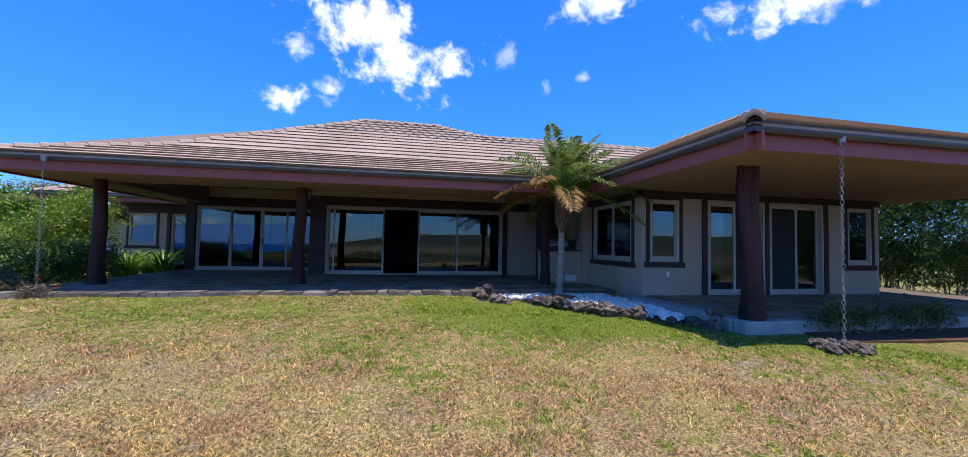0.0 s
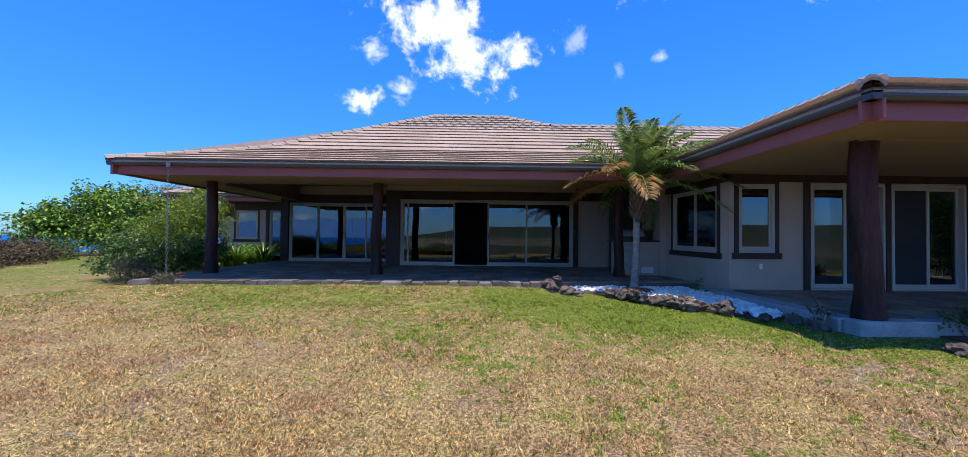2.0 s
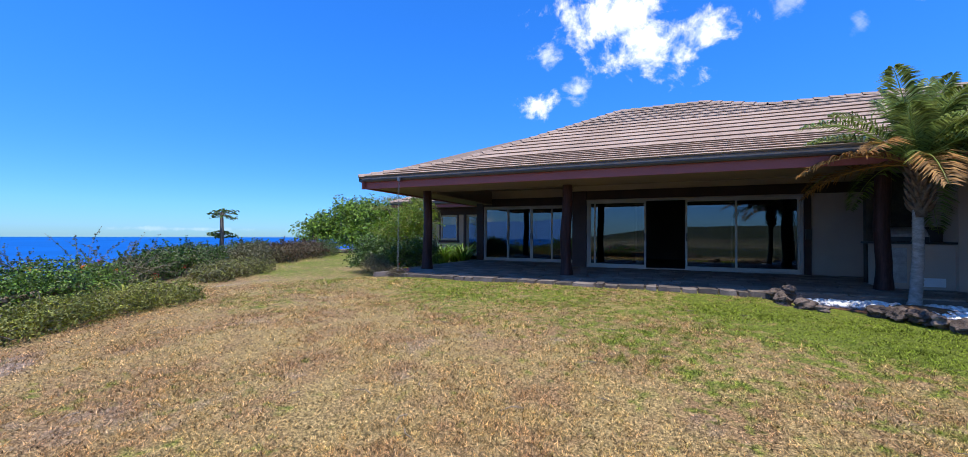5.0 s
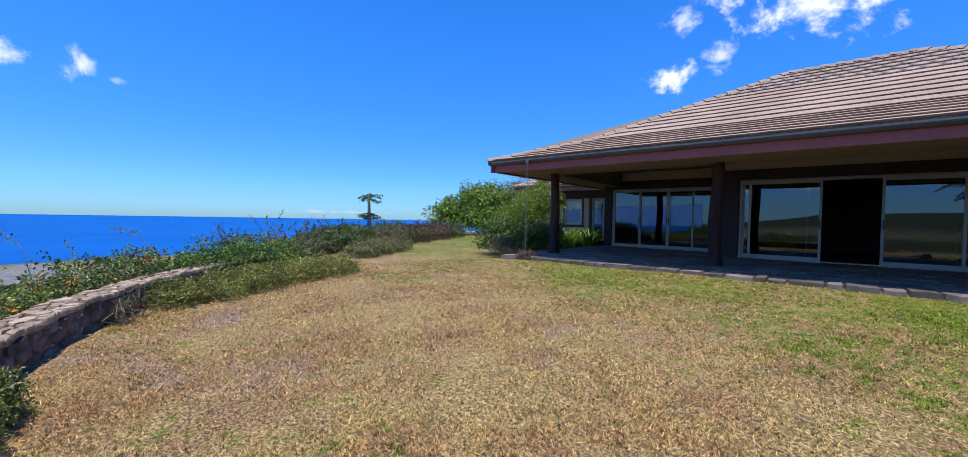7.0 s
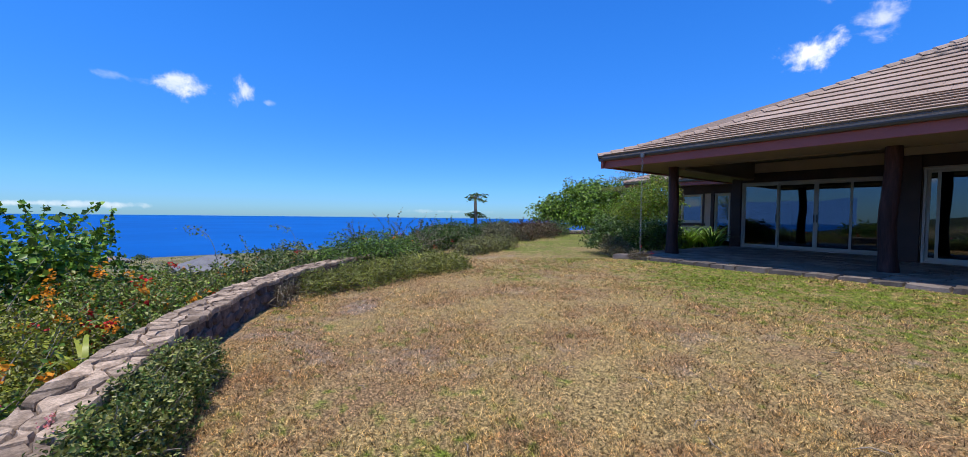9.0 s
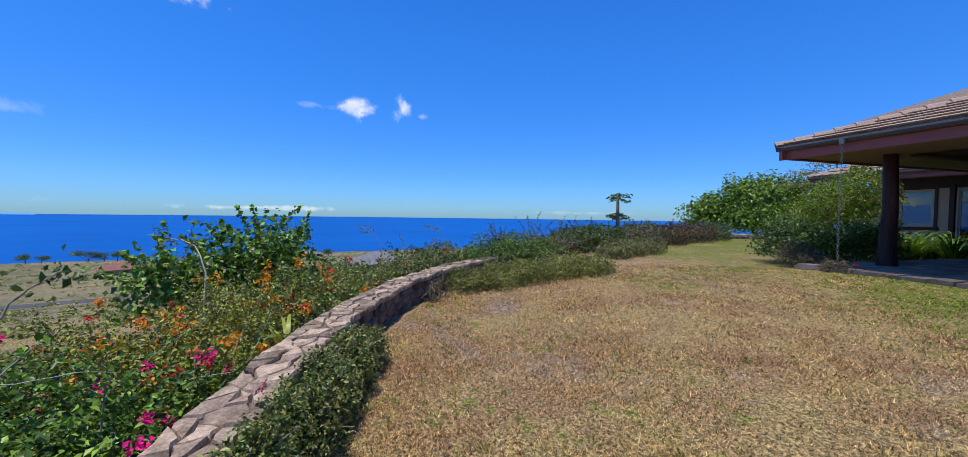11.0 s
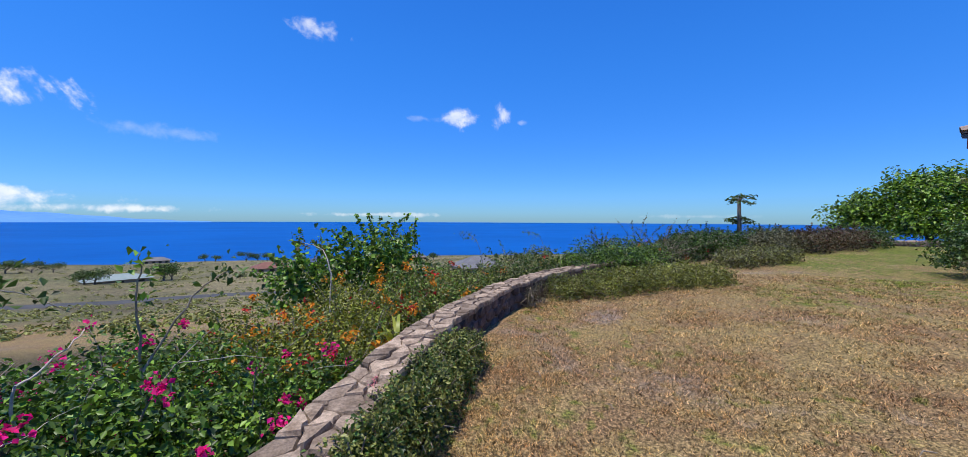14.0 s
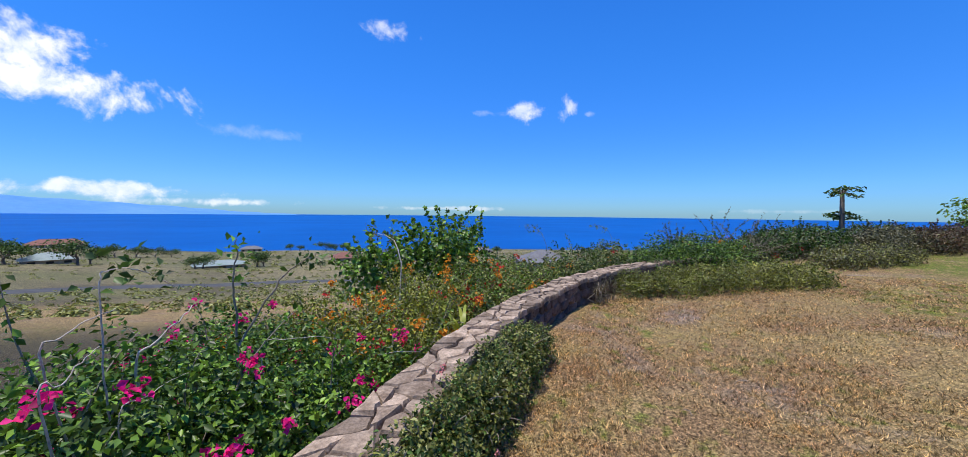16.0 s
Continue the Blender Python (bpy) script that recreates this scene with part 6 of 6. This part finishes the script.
# ---- long bare shoots above the bougainvilleas ----
def arch(name, pts, r, label, leaf=None, seed=0):
    ob = holder(name, label, "branch")
    g = np.random.default_rng(seed)
    line = [Vector(p) for p in pts]
    ends = [line[0] * 2 - line[1]] + line + [line[-1] * 2 - line[-2]]
    bend = []
    for a, b, c, d in zip(ends, ends[1:], ends[2:], ends[3:]):
        for u in (0.0, 0.25, 0.5, 0.75):
            p = 0.5 * (2 * b + (c - a) * u + (2 * a - 5 * b + 4 * c - d) * u * u + (3 * b - a - 3 * c + d) * u ** 3)
            bend.append(p + Vector(g.normal(scale=r * 0.55, size=3)))
    bend.append(line[-1])
    tubes("stem", [(bend, list(np.linspace(r, r * 0.35, len(bend))))], SUNLIT_TWIG if "bare" in name else TWIG, ob, "", 6)
    if leaf is not None:
        a = np.array(pts, float)
        n = 40
        seg = g.integers(len(pts) // 2, len(pts) - 1, n)
        u = g.random((n, 1))
        p = a[seg] * (1 - u) + a[seg + 1] * u + g.normal(scale=0.05, size=(n, 3))
        tagged(raw("leaf_spray", *leaves(p, g.normal(size=(n, 3)) + np.array([0, 0, 0.8]), 0.05, g, 0.6), leaf, ob), kind="stuff")


arch("bare_shoot", [(-2.32, -1.83, -0.45), (-2.14, -1.78, -0.17), (-2.04, -1.73, 0.18), (-2.04, -1.74, 0.43), (-2.05, -1.76, 0.66), (-2.08, -1.77, 0.71), (-2.17, -1.76, 0.71), (-2.29, -1.78, 0.67), (-2.49, -1.8, 0.55)], 0.005, "bare shoot in a sunlit tone arching over the bush", LEAF_DARK, 231)
arch("bare_shoot", [(-1.91, -1.58, -0.45), (-1.73, -1.53, 0.04), (-1.63, -1.48, 0.39), (-1.7, -1.49, 0.39), (-1.77, -1.5, 0.44), (-1.84, -1.51, 0.47)], 0.005, "pale bare shoot leaning out of the bush", None, 232)
arch("bare_shoot", [(-2.03, -1.74, -0.45), (-1.85, -1.69, 0.12), (-1.75, -1.64, 0.47), (-1.82, -1.65, 0.5), (-1.94, -1.69, 0.53), (-2.07, -1.71, 0.55)], 0.005, "pale bare shoot leaning out of the bush", None, 233)
arch("bare_shoot", [(-2.50, -1.88, -0.45), (-2.32, -1.83, -0.09), (-2.22, -1.78, 0.26), (-2.29, -1.78, 0.31), (-2.43, -1.79, 0.37), (-2.56, -1.8, 0.45)], 0.008, "forked pale branch rising from the bush", None, 234)
arch("bare_shoot", [(-2.19, -1.62, -0.45), (-2.01, -1.57, -0.17), (-1.91, -1.52, 0.18), (-2.04, -1.54, 0.18), (-2.16, -1.57, 0.19), (-2.29, -1.57, 0.19)], 0.0035, "thin grey stem lying across the leaves", None, 235)
arch("bare_shoot", [(-3.02, -1.61, -0.45), (-2.84, -1.56, -0.17), (-2.74, -1.51, 0.18), (-2.86, -1.42, 0.18), (-3.03, -1.32, 0.15), (-3.2, -1.22, 0.08)], 0.004, "pale bare shoot lying on the bush", None, 236)
arch("bare_shoot", [(-3.43, -1.07, -0.1), (-3.43, -0.93, -0.07), (-3.39, -0.73, -0.04)], 0.004, "dark thin stem hanging over the wall", None, 237)
arch("leafy_shoot", [(-2.9, -1.8, -0.2), (-2.92, -1.82, 0.3), (-2.9, -1.83, 0.5), (-2.9, -1.8, 0.68), (-2.88, -1.78, 0.8)], 0.009, "leafy shoot standing above the bush", LEAF_BRIGHT, 204)
arch("leafy_shoot", [(-2.9, -1.8, 0.1), (-3.05, -1.65, 0.45), (-3.15, -1.55, 0.6), (-3.25, -1.45, 0.68)], 0.008, "leafy shoot standing above the bush", LEAF_DARK, 205)
arch("bare_shoot", [(-5.2, -1.5, -0.1), (-5.3, -1.52, 0.35), (-5.4, -1.65, 0.62), (-5.5, -1.85, 0.7), (-5.5, -1.95, 0.68)], 0.010, "pale shoot with a few leaves at its tip", LEAF_GREY, 206)
for k, (x, y) in enumerate(((-8.8, 0.4), (-10.4, 2.0))):
    arch("leafy_shoot", [(x, y, -0.1), (x + 0.05, y - 0.05, 0.3), (x - 0.05, y - 0.15, 0.58), (x - 0.1, y - 0.35, 0.7), (x - 0.1, y - 0.5, 0.68)], 0.006, "thin arching shoot above the shrubs", LEAF_OLIVE, 210 + k)


# ---- the distance: houses, trees, a road ----
def far_house(az, d, w, dep, h, roof_mat, label, turn=0.0, rise=0.28):
    x, y = d * math.sin(radians(az)), d * math.cos(radians(az))
    z = float(ground_height(x, y)) - 0.6
    ob = holder("far_house", label, "house", "houses down the slope")
    m = pose(x, y, z, 0, 0, turn - az)
    bm = boxes((-w / 2, w / 2, -dep / 2, dep / 2, 0, h))
    bm.transform(m)
    part("wall", bm, STUCCO, ob)
    o = 0.8
    bm = bmesh.new()
    lo = [bm.verts.new(p) for p in ((-w / 2 - o, -dep / 2 - o, h), (w / 2 + o, -dep / 2 - o, h), (w / 2 + o, dep / 2 + o, h), (-w / 2 - o, dep / 2 + o, h))]
    ridge = [bm.verts.new(p) for p in ((-w / 2 + dep / 2, 0, h + dep * rise), (w / 2 - dep / 2, 0, h + dep * rise))]
    for f in ((lo[0], lo[1], ridge[1], ridge[0]), (lo[1], lo[2], ridge[1]), (lo[2], lo[3], ridge[0], ridge[1]), (lo[3], lo[0], ridge[0]), lo[::-1]):
        bm.faces.new(f)
    bm.transform(m)
    part("roof", bm, roof_mat, ob)
    for k in range(max(2, int(w // 3.5))):
        cx = -w / 2 + (k + 0.5) * w / max(2, int(w // 3.5))
        bm = boxes((cx - 0.8, cx + 0.8, -dep / 2 - 0.04, -dep / 2 - 0.004, 0.9, h - 0.4))
        bm.transform(m)
        part("window", bm, BLACK, ob)


far_house(-88.6, 124, 14, 11, 2.6, ROOFGREY, "grey-roofed house below the garden", 20)
far_house(-109.8, 165, 15, 11, 2.8, ROOFBLUE, "dark blue roofed house down the slope", 25)
far_house(-108.8, 195, 10, 8, 3.2, ROOFGREY, "grey-roofed house down the slope", -10)
far_house(-115.8, 172, 11, 7, 2.2, RUST, "low brown shed in the fields", 10)
far_house(-130.2, 138, 12, 7, 1.7, ROOFWHITE, "long pale-roofed building in the fields", 10, 0.16)
far_house(-144.2, 175, 11, 7, 2.0, ROOFWHITE, "pale-roofed house among dark trees", 5)
far_house(-143.7, 330, 24, 10, 3.0, RUST, "rust-roofed house on the far slope", 5)
far_house(-127.0, 350, 14, 8, 2.6, ROOFGREY, "small grey house by the shore", 0)
far_house(-97.5, 300, 16, 9, 2.6, ROOFGREY, "small grey house by the shore", 10)


def far_tree(az, d, r, seed, mat_=LEAF_DARK):
    x, y = d * math.sin(radians(az)), d * math.cos(radians(az))
    z = float(ground_height(x, y))
    gg = np.random.default_rng(seed)
    crown = [(x + gg.uniform(-0.7, 0.7) * r, y + gg.uniform(-0.7, 0.7) * r, z + r * gg.uniform(0.5, 0.9), r * 0.7, r * 0.7, r * 0.55) for _ in range(4)]
    tree("field_tree", x, y, r * 1.5, crown, 900, r * 0.13, mat_, "dark round tree standing in the fields", seed, 0.12 * r / 2)


for k, (az, d, r) in enumerate(((-126.3, 132, 3.6), (-125.6, 135, 3.0), (-142.2, 160, 5.2), (-141.3, 162, 4.2), (-147.0, 168, 5.5), (-148.2, 165, 5.0), (-145.8, 175, 4.0), (-131.8, 128, 3.0), (-132.6, 130, 2.6), (-139.5, 235, 4.0), (-137.8, 238, 4.0), (-136.2, 240, 3.6), (-134.8, 242, 3.2), (-140.8, 238, 3.4), (-122.6, 330, 4.0), (-121.6, 332, 3.4), (-118.4, 335, 5.0), (-117.2, 335, 4.0), (-116.2, 338, 4.4), (-113.0, 330, 4.0), (-111.4, 168, 2.6), (-112.0, 170, 2.2), (-124.0, 200, 1.6), (-119.0, 120, 1.4), (-100.5, 270, 4.0), (-95.0, 280, 4.0))):
    far_tree(az, d, r, 300 + k)
az = np.radians(np.linspace(-152, -86, 50))
rd = 58 + 7 * np.sin(az * 5)
rows = []
for o in (-1.5, 1.5):
    x, y = (rd + o) * np.sin(az), (rd + o) * np.cos(az)
    rows.append(np.stack([x, y, ground_height(rd * np.sin(az), rd * np.cos(az)) + 0.12], -1))
tagged(raw("road", np.concatenate(rows), [(j, j + 1, 51 + j, 50 + j) for j in range(49)], ROAD, None), "narrow dark asphalt road across the slope", "road", kind="structure")

# scrub and grass clumps dotted over the fields
g = np.random.default_rng(420)
k = 4200
az, d = np.radians(g.uniform(-156, -84, k)), 22 + 300 * g.random(k) ** 1.6
x, y = d * np.sin(az), d * np.cos(az)
thick = np.sin(x * 0.06 + 1.0) * np.sin(y * 0.075) + 0.5 * np.sin(x * 0.19 + y * 0.11)
keep = g.random(k) < 0.45 + 0.45 * thick
x, y, d = x[keep], y[keep], d[keep]
r = g.uniform(0.18, 0.6, len(x)) * (0.7 + d / 180.0)
own = np.repeat(np.arange(len(x)), 22)
q = unit(g.normal(size=(len(own), 3))) * g.uniform(0.4, 1.0, (len(own), 1))
q[:, 2] = np.abs(q[:, 2]) * 0.7
pos = np.stack([x[own], y[own], ground_height(x, y)[own]], -1) + q * r[own][:, None]
tagged(raw("scrub", *leaves(pos, q + np.array([0, 0, 0.5]), r[own] * 0.55, g, 0.6), LEAF_OLIVE), "dry olive scrub dotted over the fields", "scrub", kind="stuff")

# fallen twigs and straws on the lawn
g = np.random.default_rng(500)
for k in range(46):
    az, r = radians(g.uniform(-100, 50)), g.uniform(2.0, 8.0)
    x, y = r * math.sin(az), r * math.cos(az)
    if float(edge_side(np.array([x]), np.array([y]))[0]) > -0.8 or (x > 2.5 and y > 5):
        continue
    a, ln = g.uniform(0, 6.28), g.uniform(0.05, 0.2)
    z = float(lawn_height(x, y)) + 0.03
    p = [(x, y, z), (x + ln * 0.5 * math.cos(a), y + ln * 0.5 * math.sin(a), z + 0.01), (x + ln * math.cos(a + 0.3), y + ln * math.sin(a + 0.3), z)]
    tagged(tubes("fallen_twig", [(p, [0.004, 0.004, 0.002])], TWIG, None, "", 5), "bleached fallen twig on the dry lawn", "twig", "fallen twigs")
